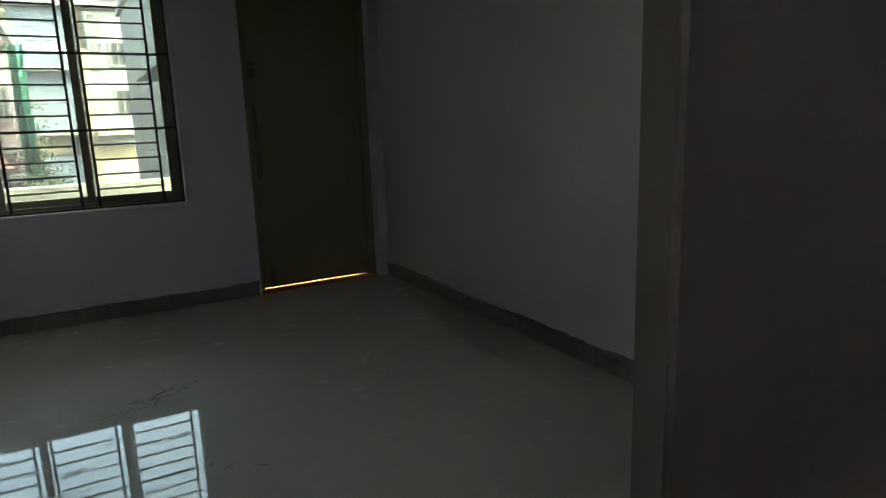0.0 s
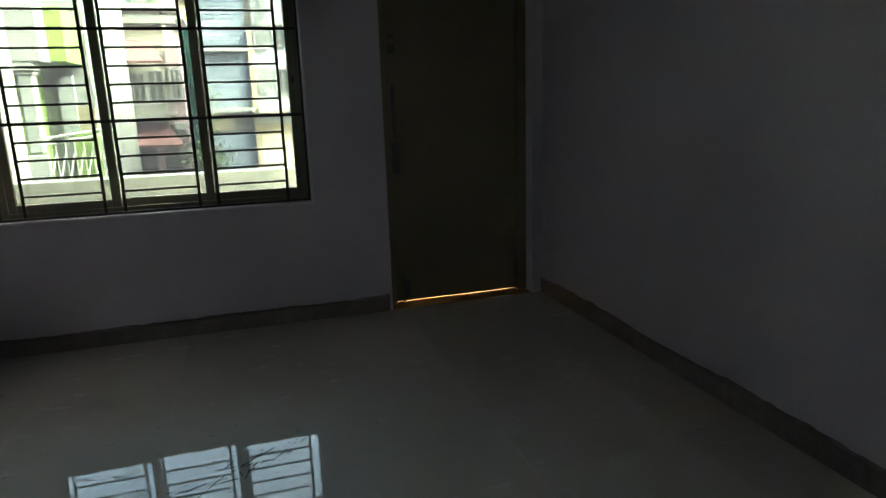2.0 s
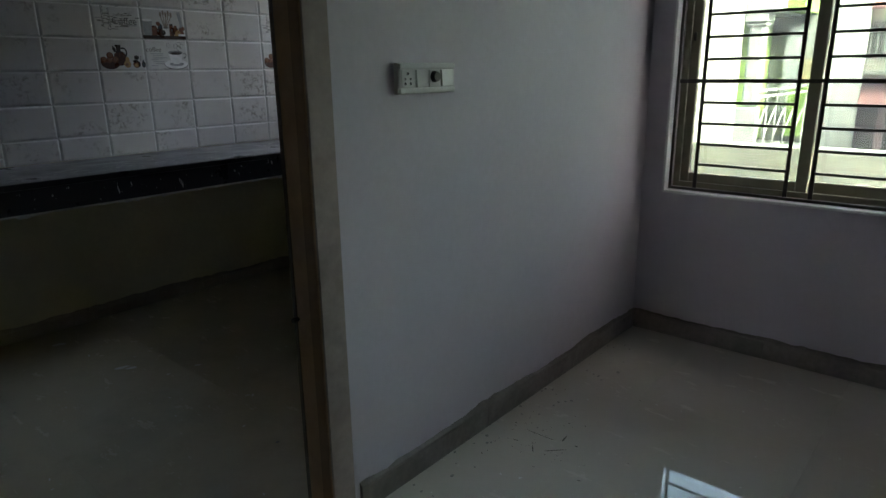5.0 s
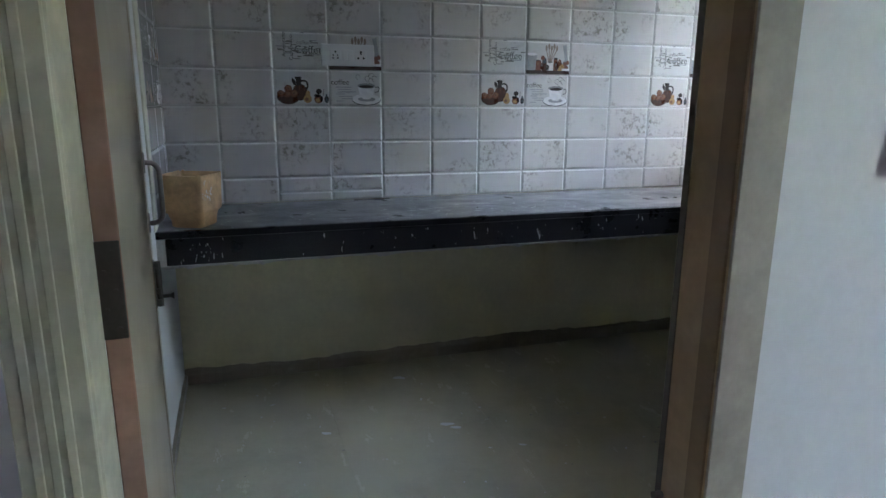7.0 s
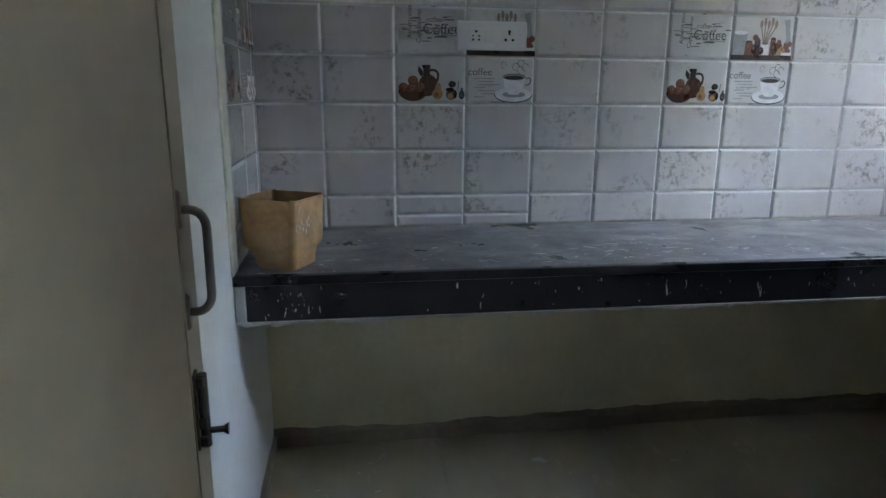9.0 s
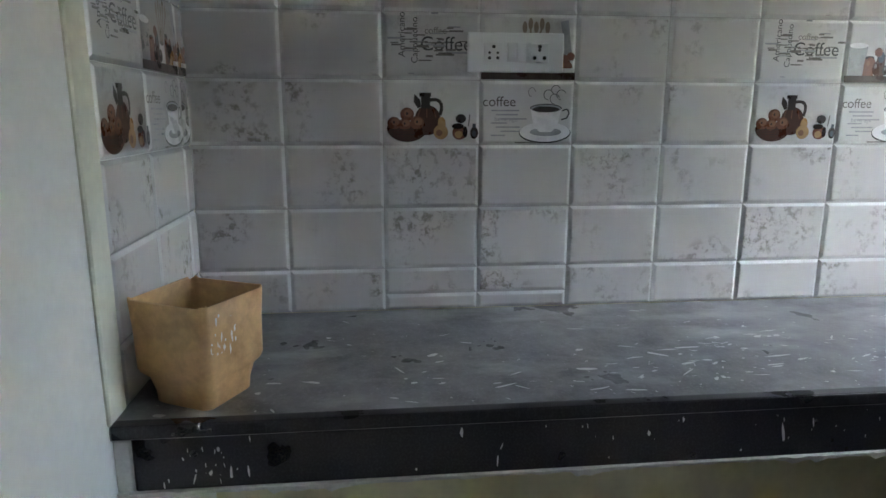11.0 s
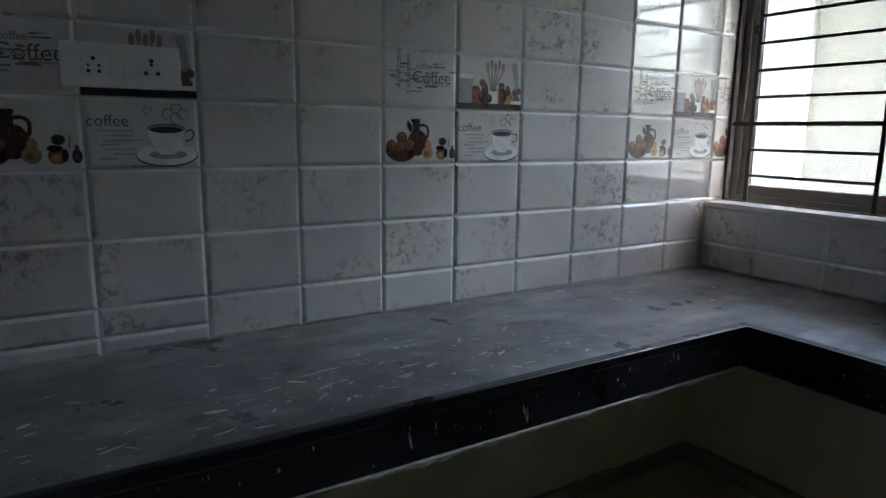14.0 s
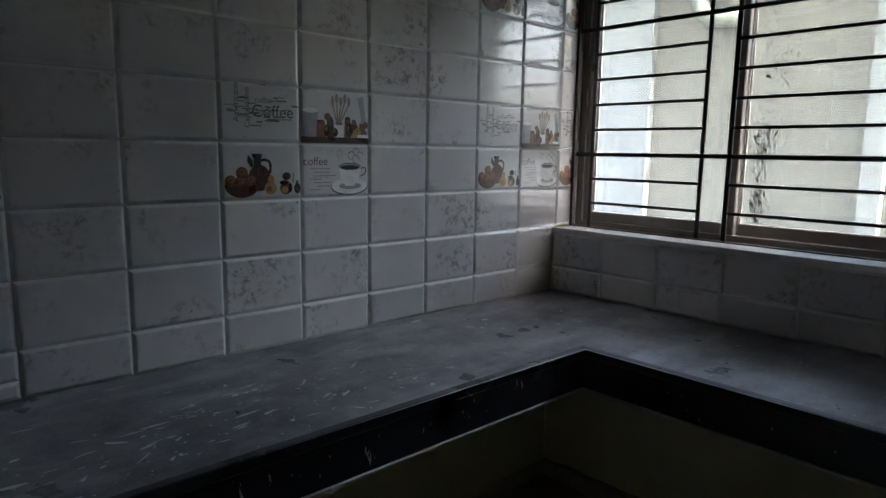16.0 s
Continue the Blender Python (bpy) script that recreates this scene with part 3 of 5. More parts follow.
low = [(u, v, 2 * 1.06 - z) for u, v, z in arc]
bm = on_leaf(tube(arc + low[::-1], 0.0060, 10))
handle = part("handle", bm, STEEL, leaf1, "steel pull handle")
for z in (1.130, 0.990):
    bm = bmesh.new()
    bmesh.ops.create_cone(bm, cap_ends=True, segments=18, radius1=0.017, radius2=0.014, depth=0.005, matrix=Matrix.Translation((0.738, -0.0027, z)) @ Matrix.Rotation(radians(90), 4, "X") @ Matrix.Diagonal((0.8, 1.6, 1, 1)))
    part("rose", on_leaf(bm), STEEL, handle)
bm = bmesh.new()
box(bm, 0.729, 0.755, -0.004, 0.0, 0.785, 0.90, 0.0015)
rod(bm, (0.742, -0.011, 0.787), (0.742, -0.011, 0.897), 0.007, 12)
for z in (0.797, 0.825, 0.887):
    box(bm, 0.731, 0.753, -0.015, -0.003, z - 0.008, z + 0.008, 0.002)
bolt = part("tower_bolt", on_leaf(bm), DARK_STEEL, leaf1, "tarnished steel tower bolt")
bm = bmesh.new()
rod(bm, (0.742, -0.016, 0.81), (0.742, -0.036, 0.81), 0.0045, 10)
rod(bm, (0.742, -0.036, 0.81), (0.742, -0.042, 0.81), 0.0055, 10, 0.009)
part("knob", on_leaf(bm), DARK_STEEL, bolt)

# ---- counter ----
CT, CB, CX, CY = 0.824, 0.702, -3.045, 3.978
counter = thing("kitchen_counter", (CX, 3.0, CB), "L-shaped black granite kitchen counter, dusty and splashed with paint", "counter")

bm = bmesh.new()
outline = [(K_WEST - 0.006, K_SOUTH + 0.001), (CX + 0.006, K_SOUTH + 0.001), (CX + 0.006, CY - 0.006), (K_EAST - 0.001, CY - 0.006), (K_EAST - 0.001, K_NORTH + 0.006), (K_WEST - 0.006, K_NORTH + 0.006)]
lower = [bm.verts.new((x, y, CT - 0.024)) for x, y in outline]
upper = [bm.verts.new((x, y, CT)) for x, y in outline]
bm.faces.new(upper)
bm.faces.new(lower[::-1])
for k in range(6):
    bm.faces.new((lower[k], lower[(k + 1) % 6], upper[(k + 1) % 6], upper[k]))
edge = [e for e in bm.edges if all(v.co.z > CT - 0.001 for v in e.verts) and ((abs(e.verts[0].co.x - CX) < 0.01 and abs(e.verts[1].co.x - CX) < 0.01) or (abs(e.verts[0].co.y - CY) < 0.01 and abs(e.verts[1].co.y - CY) < 0.01))]
bmesh.ops.bevel(bm, geom=edge, offset=0.009, segments=3, affect="EDGES", profile=0.5)
part("slab", bm, GRANITE_TOP, counter, "dusty dark granite slab spotted with white paint")
for b in ((CX - 0.018, CX + 0.0075, K_SOUTH + 0.002, CY - 0.0065), (CX - 0.018, K_EAST - 0.002, CY - 0.0075, CY + 0.018)):
    bm = bmesh.new()
    box(bm, *b, CT - 0.0245, CT + 0.0012, 0.006, 3)
    part("nosing", bm, GRANITE, counter, "rounded black granite nosing wiped clean")
bm = bmesh.new()
box(bm, CX - 0.02, CX, K_SOUTH + 0.030, CY - 0.001, CB, CT - 0.025, 0.003)
part("apron", bm, GRANITE, counter, "black granite front with paint drips")
bm = bmesh.new()
box(bm, CX - 0.02, K_EAST - 0.001, CY, CY + 0.02, CB, CT - 0.025, 0.003)
part("apron", bm, GRANITE, counter, "black granite front with paint drips")
bm = bmesh.new()
box(bm, CX - 0.022, CX + 0.001, K_SOUTH + 0.001, K_SOUTH + 0.030, CB - 0.002, CT - 0.026, 0.004)
part("end_plaster", bm, PLASTER, counter, "white plaster patch at the slab end")
bm = bmesh.new()
box(bm, K_WEST - 0.006, CX - 0.021, K_SOUTH + 0.001, K_NORTH, CB + 0.01, CT - 0.026)
box(bm, CX - 0.021, K_EAST - 0.001, CY + 0.021, K_NORTH, CB + 0.01, CT - 0.026)
part("bedding", bm, CEMENT, counter, "rough cement bed under the slab")


def drip_line(along, a0, a1, other, seed):
    """A ragged line of white plaster squeezed out under the counter's front."""
    bm = bmesh.new()
    rng = random.Random(seed)
    n = int((a1 - a0) / 0.012)
    rings = []
    drop = 0.0
    for i in range(n + 1):
        a = a0 + (a1 - a0) * i / n
        drop = max(0.0, drop * 0.6 + (rng.uniform(0, 0.010) if rng.random() < 0.12 else 0.0))
        h = 0.004 + rng.uniform(0, 0.003) + drop * 0.9
        t = 0.005 + rng.uniform(0, 0.003) + drop * 0.3
        pts = [(other - 0.02, CB + 0.0005), (other + t * (1 if along == "y" else -1), CB + 0.0015), (other + 0.5 * t * (1 if along == "y" else -1), CB - h), (other - 0.02, CB - 0.002)]
        if along == "x":
            pts = [(other + 0.02, CB + 0.0005), (other - t, CB + 0.0015), (other - 0.5 * t, CB - h), (other + 0.02, CB - 0.002)]
        rings.append([bm.verts.new((p, a, z) if along == "y" else (a, p, z)) for p, z in pts])
    for A, B in zip(rings, rings[1:]):
        for k in range(4):
            bm.faces.new((A[k], A[(k + 1) % 4], B[(k + 1) % 4], B[k]))
    return bm


part("drip_line", drip_line("y", K_SOUTH + 0.002, CY, CX, 3), PLASTER, counter, "ragged white plaster drip line")
part("drip_line", drip_line("x", CX, K_EAST, CY, 5), PLASTER, counter, "ragged white plaster drip line")

SPLASH = paint("dried white paint", (0.70, 0.70, 0.68), 0.6, 90.0, 0.06, 0.2, 0.06)
DIRT = paint("grey dirt", (0.10, 0.09, 0.08), 0.9, 60.0, 0.15, 0.2, 0.15)


def blob(bm, at, u, v, n, size, long, rng, turn):
    """A thin ragged patch on a surface with axes u and v and normal n."""
    pts = []
    c, s_ = math.cos(turn), math.sin(turn)
    n = n + n.normalized() * 0.000002 * (len(bm.faces) % 400)
    for i in range(8):
        a = 2 * math.pi * i / 8
        r = size * rng.uniform(0.55, 1.15)
        p, q = r * math.cos(a) * long, r * math.sin(a)
        pts.append(bm.verts.new(Vector(at) + u * (p * c - q * s_) + v * (p * s_ + q * c) + n))
    bm.faces.new(pts)


EX, EY, EZ = Vector((1, 0, 0)), Vector((0, 1, 0)), Vector((0, 0, 1))
rng = random.Random(33)
bm = bmesh.new()
for k in range(330):
    if rng.random() < 0.6:
        x, y = rng.gauss(-3.22, 0.12), rng.gauss(2.95, 0.42)
    else:
        x, y = rng.uniform(-3.58, -3.07), rng.uniform(1.8, 4.45)
    if not (-3.6 < x < -3.065 and 1.8 < y < 4.5):
        continue
    big = rng.random() < 0.10
    blob(bm, (x, y, CT), EY, EX, EZ * 0.0005, rng.uniform(0.004, 0.008) if big else rng.uniform(0.0008, 0.0026), rng.choice((1, 1.3, 2.0, 4.0, 9.0 if not big else 1.6)), rng, rng.gauss(0.1, 0.5))
for k in range(60):
    blob(bm, (rng.uniform(-3.0, -1.7), rng.uniform(4.02, 4.5), CT), EX, EY, EZ * 0.0005, rng.uniform(0.001, 0.003), rng.choice((1, 1.5, 3)), rng, rng.uniform(0, 3))
for k in range(46):
    x, y = rng.gauss(-3.20, 0.09), rng.gauss(2.85, 0.33)
    if -3.5 < x < -3.085 and 1.95 < y < 4.3:
        blob(bm, (x, y, CT), EY, EX, EZ * 0.0007, rng.uniform(0.0022, 0.0045), rng.choice((1.3, 3, 5, 8)), rng, rng.gauss(-0.25, 0.3))
tagged(part("paint_spatter", bm, SPLASH, counter, "white paint spots and scratches on the slab"), kind="stuff")
bm = bmesh.new()
for k in range(75):
    y = rng.choice((rng.uniform(1.85, 3.95), rng.gauss(3.0, 0.35), rng.gauss(1.9, 0.05)))
    if 1.82 < y < 3.96:
        blob(bm, (CX, y, rng.uniform(CB + 0.01, CT - 0.035)), EZ, EY, EX * 0.0006, rng.choice((0.0008, 0.0012, 0.0018, 0.003)), rng.choice((1, 2, 4, 7)), rng, rng.gauss(0, 0.15))
for k in range(14):
    blob(bm, (rng.uniform(-2.9, -1.7), CY, rng.uniform(CB + 0.01, CT - 0.035)), EZ, EX, EY * -0.0006, rng.uniform(0.001, 0.0025), rng.choice((1, 2, 3)), rng, 0.0)
tagged(part("paint_drips", bm, SPLASH, counter, "white paint drips on the front"), kind="stuff")
# spots, smears and crumbs on the floors
bm = bmesh.new()
for k in range(90):
    blob(bm, (rng.uniform(-3.55, -1.7), rng.uniform(1.85, 4.4), 0.0), EX, EY, EZ * 0.0006, rng.uniform(0.0015, 0.005), rng.choice((1, 1.4, 2.5)), rng, rng.uniform(0, 3))
for x, y, r, l in ((-2.936, 2.774, 0.018, 2.2), (-2.90, 2.80, 0.010, 3.0), (-3.42, 2.70, 0.02, 1.6), (-3.0, 2.30, 0.012, 2.0), (-2.7, 3.0, 0.008, 2.5)):
    blob(bm, (x, y, 0.0), EX, EY, EZ * 0.0007, r, l, rng, 1.2)
for k in range(60):
    blob(bm, (rng.uniform(-1.40, -0.4), rng.uniform(2.6, 4.3), 0.0), EX, EY, EZ * 0.0006, rng.uniform(0.0012, 0.004), rng.choice((1, 1.4, 2)), rng, rng.uniform(0, 3))
tagged(setting("floor_paint_spots", bm, SPLASH, "small dried paint spots on the floor tiles", "stain"), kind="stuff")
bm = bmesh.new()
for k in range(60):
    blob(bm, (rng.gauss(-0.16, 0.22), rng.gauss(3.22, 0.14), 0.0), EX, EY, EZ * 0.0008, rng.uniform(0.0006, 0.0025), rng.choice((1, 2, 4, 8)), rng, rng.gauss(0.5, 0.4))
for k in range(60):
    blob(bm, (rng.gauss(-1.22, 0.10), rng.gauss(3.45, 0.14), 0.0), EX, EY, EZ * 0.0008, rng.uniform(0.0006, 0.003), rng.choice((1, 2, 5)), rng, rng.gauss(-0.1, 0.6))
for k in range(44):
    t = rng.gauss(0.55, 0.35)
    d = rng.uniform(-0.02, 0.32)
    blob(bm, (-0.38 + d + rng.gauss(0, 0.04), 3.02 + 0.55 * d + rng.gauss(0, 0.035), 0.0), EX, EY, EZ * 0.0008, rng.uniform(0.0015, 0.004), rng.choice((2, 5, 9, 14)), rng, t)
for x, y, r, l, t in ((-1.25, 3.47, 0.002, 40, 0.0), (-1.16, 3.42, 0.0025, 16, 0.8), (-1.22, 3.38, 0.002, 14, 2.2), (-1.17, 3.50, 0.003, 9, 1.7), (-0.05, 2.35, 0.0025, 14, 0.5), (0.05, 2.30, 0.002, 18, 2.6), (-0.10, 2.40, 0.003, 8, 1.0)):
    blob(bm, (x, y, 0.0), EX, EY, EZ * 0.0009, r, l, rng, t)
tagged(setting("floor_smears", bm, DIRT, "grey dirt smears and scratches on the floor tiles", "stain"), kind="stuff")
bm = bmesh.new()
for k in range(70):
    west = rng.random() < 0.7
    x, y = (rng.gauss(-1.36, 0.05), rng.uniform(2.9, 4.4)) if west else (rng.uniform(-3.5, -1.8), rng.uniform(1.85, 4.4))
    x = max(-1.41, x) if west else x
    r = rng.uniform(0.002, 0.006)
    bmesh.ops.create_icosphere(bm, subdivisions=1, radius=r, matrix=Matrix.Translation((x, y, r * 0.4)) @ Matrix.Diagonal((rng.uniform(0.7, 1.6), rng.uniform(0.7, 1.6), 0.5, 1)))
tagged(setting("plaster_crumbs", bm, CEMENT, "small crumbs of cement lying on the floor", "debris"), kind="stuff")

# ---- window sill ----
bm = bmesh.new()
box(bm, KWIN[0] + 0.001, KWIN[1] - 0.001, K_NORTH - 0.004, 4.70, 1.066, 1.084, 0.004, 2)
setting("sill_kitchen", bm, SILL, "white marble kitchen window sill", "sill")

# ---- wall tiles ----
TW, TH, Z0 = 0.236, 0.155, 0.935


def cell_mesh(w, h, mat, lip=0.0085, deep=0.0065):
    """One pillowed tile field, w wide and h high, facing +x, its back at x = 0."""
    bm = bmesh.new()
    g = 0.0007
    a, b, c = w / 2 - g, w / 2 - g - lip, 0.0
    e, f = h / 2 - g, h / 2 - g - lip
    if b < 0.004 or f < 0.004:
        b, f = max(b, a * 0.5), max(f, e * 0.5)
    t = 0.008
    back = [bm.verts.new((0, s * a, q * e)) for s, q in ((-1, -1), (1, -1), (1, 1), (-1, 1))]
    rim = [bm.verts.new((t - deep, s * a, q * e)) for s, q in ((-1, -1), (1, -1), (1, 1), (-1, 1))]
    mid = [bm.verts.new((t - 0.0006, s * (b + 0.0012), q * (f + 0.0012))) for s, q in ((-1, -1), (1, -1), (1, 1), (-1, 1))]
    top = [bm.verts.new((t, s * (b - 0.0015), q * (f - 0.0015))) for s, q in ((-1, -1), (1, -1), (1, 1), (-1, 1))]
    for A, B in ((back, rim), (rim, mid), (mid, top)):
        for k in range(4):
            bm.faces.new((A[k], A[(k + 1) % 4], B[(k + 1) % 4], B[k])).material_index = 0 if B is top else 1
    bm.faces.new(top)
    bm.faces.new(back[::-1])
    me = mesh_of(bm, "wall_tile")
    me.materials.append(mat)
    me.materials.append(TILE_EDGE)
    return me


CELLS = {}


def cell(w, h, mat):
    key = (round(w, 3), round(h, 3), mat.name)
    if key not in CELLS:
        CELLS[key] = cell_mesh(w, h, mat)
    return CELLS[key]


def spans(a0, a1, step, origin):
    cuts = sorted({round(a0, 4), round(a1, 4), *[round(origin + step * k, 4) for k in range(-30, 40) if a0 + 0.012 < origin + step * k < a1 - 0.012]})
    return list(zip(cuts, cuts[1:]))


ROWS_Z = [(CT + 0.001, Z0)] + [(Z0 + TH * k, Z0 + TH * (k + 1)) for k in range(8)]
PICTURE, SLIVER = {}, {}
for a, b in spans(K_SOUTH + 0.001, 4.664, TW, 2.68):
    col = round(((a + b) / 2 - 2.68) / TW - 0.5)
    for r, (c, d) in enumerate(ROWS_Z):
        if b > K_NORTH + 0.05 and c < 1.07:
            continue
        b2 = min(b, K_NORTH - 0.001) if d < 1.1 else b
        if r == 0 and col in (-2, -1):
            piece("tile", cell(b - a, 0.042, TILE), (K_WEST - 0.008, (a + b) / 2, c + 0.021), kw_west)
            c += 0.042
        pic = r in (3, 4) and col in (-2, -1, 2, 3, 6, 7) or r in (7, 8) and col in (6, 7)
        ob = piece("tile", cell(b2 - a, d - c, TILE_PLAIN if pic else TILE), (K_WEST - 0.008, (a + b2) / 2, (c + d) / 2), kw_west)
        if pic:
            PICTURE[col, r] = ob
        elif r in (3, 4, 7, 8) and b > 4.6:
            SLIVER[col, r] = ob
SIDE = {}
bm = bmesh.new()
box(bm, -3.104, -3.035, K_SOUTH - 0.002, K_SOUTH + 0.007, CT + 0.002, 2.3, 0.003)
part("plaster_band", bm, BAND, kw_south, "pale cream plaster band beside the tiles")
bm = bmesh.new()
box(bm, K_WEST - 0.0079, K_WEST - 0.0072, K_SOUTH + 0.002, 4.66, 1.09, 2.17)
box(bm, K_WEST - 0.0079, K_WEST - 0.0072, K_SOUTH + 0.002, K_NORTH, CT + 0.002, 1.09)
part("grout", bm, GROUT, kw_west, "pale grout in the tile joints")
for a, b in ((-3.105, -3.335), (-3.335, -3.556), (-3.556, -3.6195)):
    for r, (c, d) in enumerate(ROWS_Z):
        pic = r in (3, 4, 7, 8) and a > -3.4
        SIDE[a, r] = piece("tile", cell(a - b, d - c, TILE_PLAIN if pic else TILE), ((a + b) / 2, K_SOUTH, (c + d) / 2), kw_south, radians(90))
for a, b in spans(-3.6195, K_EAST - 0.001, TW, -3.384):
    for r, (c, d) in enumerate([(CT + 0.001, Z0 - 0.01), (Z0 - 0.01, 1.064)]):
        piece("tile", cell(b - a, d - c, TILE), ((a + b) / 2, K_NORTH + 0.008, (c + d) / 2), kw_north, radians(-90))

# ---- loose and fixed things ----
def tub():
    """The cut-off bottom of an ochre plastic can: square, open, with stepped corners."""
    t = thing("cut_plastic_tub", (-3.166, 1.870, CT + 0.0005), "cut-off ochre plastic can, open, with ragged rim, on the counter", "tub")
    turn = Matrix.Translation((-3.166, 1.870, CT + 0.0005)) @ Matrix.Rotation(radians(-27), 4, "Z")
    rng = random.Random(11)

    def ring(bm, hx0, hx1, hy0, hy1, z, r, n=6, jag=0.0):
        out = []
        for cx, cy, a0 in ((hx1 - r, hy1 - r, 0), (hx0 + r, hy1 - r, 90), (hx0 + r, hy0 + r, 180), (hx1 - r, hy0 + r, 270)):
            for k in range(n + 1):
                a = radians(a0 + 90 * k / n)
                out.append(bm.verts.new((cx + r * math.cos(a), cy + r * math.sin(a), z + rng.uniform(-jag, jag))))
        return out

    def skin(bm, rings):
        for A, B in zip(rings, rings[1:]):
            n = len(A)
            for k in range(n):
                f = bm.faces.new((A[k], A[(k + 1) % n], B[(k + 1) % n], B[k]))
                f.smooth = True

    bm = bmesh.new()
    h, s = 0.188, 0.081
    q = 0.050
    rings = [ring(bm, -q + 0.008, s - 0.016, -q + 0.008, s - 0.016, 0.0, 0.016), ring(bm, -q + 0.002, s - 0.008, -q + 0.002, s - 0.008, 0.006, 0.02), ring(bm, -q, s - 0.005, -q, s - 0.005, 0.042, 0.02),
             ring(bm, -q - 0.004, s - 0.004, -q - 0.004, s - 0.004, 0.049, 0.02), ring(bm, -s + 0.012, s - 0.003, -s + 0.012, s - 0.003, 0.053, 0.02), ring(bm, -s + 0.002, s - 0.002, -s + 0.002, s - 0.002, 0.057, 0.02), ring(bm, -s, s - 0.001, -s, s - 0.001, 0.064, 0.018),
             ring(bm, -s, s, -s, s, 0.13, 0.016), ring(bm, -s - 0.002, s + 0.002, -s - 0.002, s + 0.002, h, 0.014, jag=0.0035)]
    rings += [ring(bm, -s + 0.001, s - 0.001, -s + 0.001, s - 0.001, h - 0.001, 0.012, jag=0.002), ring(bm, -s + 0.004, s - 0.004, -s + 0.004, s - 0.004, 0.09, 0.014), ring(bm, -q + 0.006, s - 0.01, -q + 0.006, s - 0.01, 0.012, 0.016)]
    skin(bm, rings)
    bm.faces.new(rings[0][::-1])
    bm.faces.new(rings[-1])
    bmesh.ops.transform(bm, matrix=turn, verts=bm.verts)
    body = part("body", bm, TUB, t)
    bm = bmesh.new()
    for k in range(26):
        x, z = rng.uniform(0.005, 0.07), 0.10 + abs(rng.gauss(0, 0.035))
        if z < h - 0.012:
            blob(bm, (x, s + 0.0015, z), EZ, EX, EY * 0.0012, rng.uniform(0.001, 0.003), rng.choice((1, 2, 4)), rng, rng.gauss(0, 0.1))
    bmesh.ops.transform(bm, matrix=turn, verts=bm.verts)
    tagged(part("paint_flecks", bm, SPLASH, body, "dried white paint flecks"), kind="stuff")


tub()


def modular_board(name, face, a0, a1, z0, z1, side, label, modules, spin):
    """A switch plate on a wall: local y along it, local x out of the wall."""
    t = thing(name, face, label, "switch board")
    m = Matrix.Translation(face) @ Matrix.Rotation(spin, 4, "Z")

    def put(nm, bm, mat, parent, lab=""):
        bmesh.ops.transform(bm, matrix=m, verts=bm.verts)
        return part(nm, bm, mat, parent, lab)

    w, h = a1 - a0, z1 - z0
    bm = bmesh.new()
    box(bm, 0.0, side, -w / 2, w / 2, -h / 2, h / 2, min(0.006, side * 0.45), 3)
    plate = put("plate", bm, modules["mat"], t)
    for kind, c, mw in modules["list"]:
        bm = bmesh.new()
        mh = 0.045
        x = side
        if kind == "switch":
            v = box(bm, x - 0.001, x + 0.004, c - mw / 2, c + mw / 2, -mh / 2, mh / 2, 0.001)
            for vv in bm.verts:
                if vv.co.x > x + 0.002 and vv.co.z < 0:
                    vv.co.x += 0.003
            put("switch", bm, modules["mat"], plate, "white rocker switch")
        elif kind == "knob":
            box(bm, x - 0.001, x + 0.002, c - mw / 2, c + mw / 2, -mh / 2, mh / 2, 0.001)
            put("regulator_base", bm, modules["mat"], plate)
            bm = bmesh.new()
            bmesh.ops.create_cone(bm, cap_ends=True, segments=20, radius1=0.016, radius2=0.013, depth=0.014, matrix=Matrix.Translation((x + 0.008, c, 0.004)) @ Matrix.Rotation(radians(90), 4, "Y"))
            put("knob", bm, BLACK, plate, "dark fan regulator knob")
        else:
            box(bm, x - 0.001, x + 0.0015, c - mw / 2, c + mw / 2, -mh / 2, mh / 2, 0.001)
            sock = put("socket", bm, modules["mat"], plate)
            holes = [(0, 0.013, 0.0042), (-0.010, -0.001, 0.003), (0.010, -0.001, 0.003), (-0.010, -0.013, 0.0038), (0.010, -0.013, 0.0038)]
            if kind == "six":
                holes = [(0, 0.014, 0.0048), (0, 0.006, 0.0036), (-0.012, -0.012, 0.0046), (0.012, -0.012, 0.0046)]
            for hy, hz, r in holes:
                bm = bmesh.new()
                bmesh.ops.create_cone(bm, cap_ends=True, segments=12, radius1=r, radius2=r, depth=0.001, matrix=Matrix.Translation((x + 0.0019, c + hy, hz)) @ Matrix.Rotation(radians(90), 4, "Y"))
                put("pin_hole", bm, BLACK, sock)
    if modules.get("hood"):
        bm = bmesh.new()
        box(bm, side - 0.002, side + 0.006, -w / 2 + 0.004, w / 2 - 0.004, h / 2 - 0.016, h / 2 - 0.002, 0.004, 2)
        box(bm, side - 0.002, side + 0.006, -w / 2 + 0.004, w / 2 - 0.004, -h / 2 + 0.002, -h / 2 + 0.016, 0.004, 2)
        put("rail", bm, modules["mat"], plate)
    return t


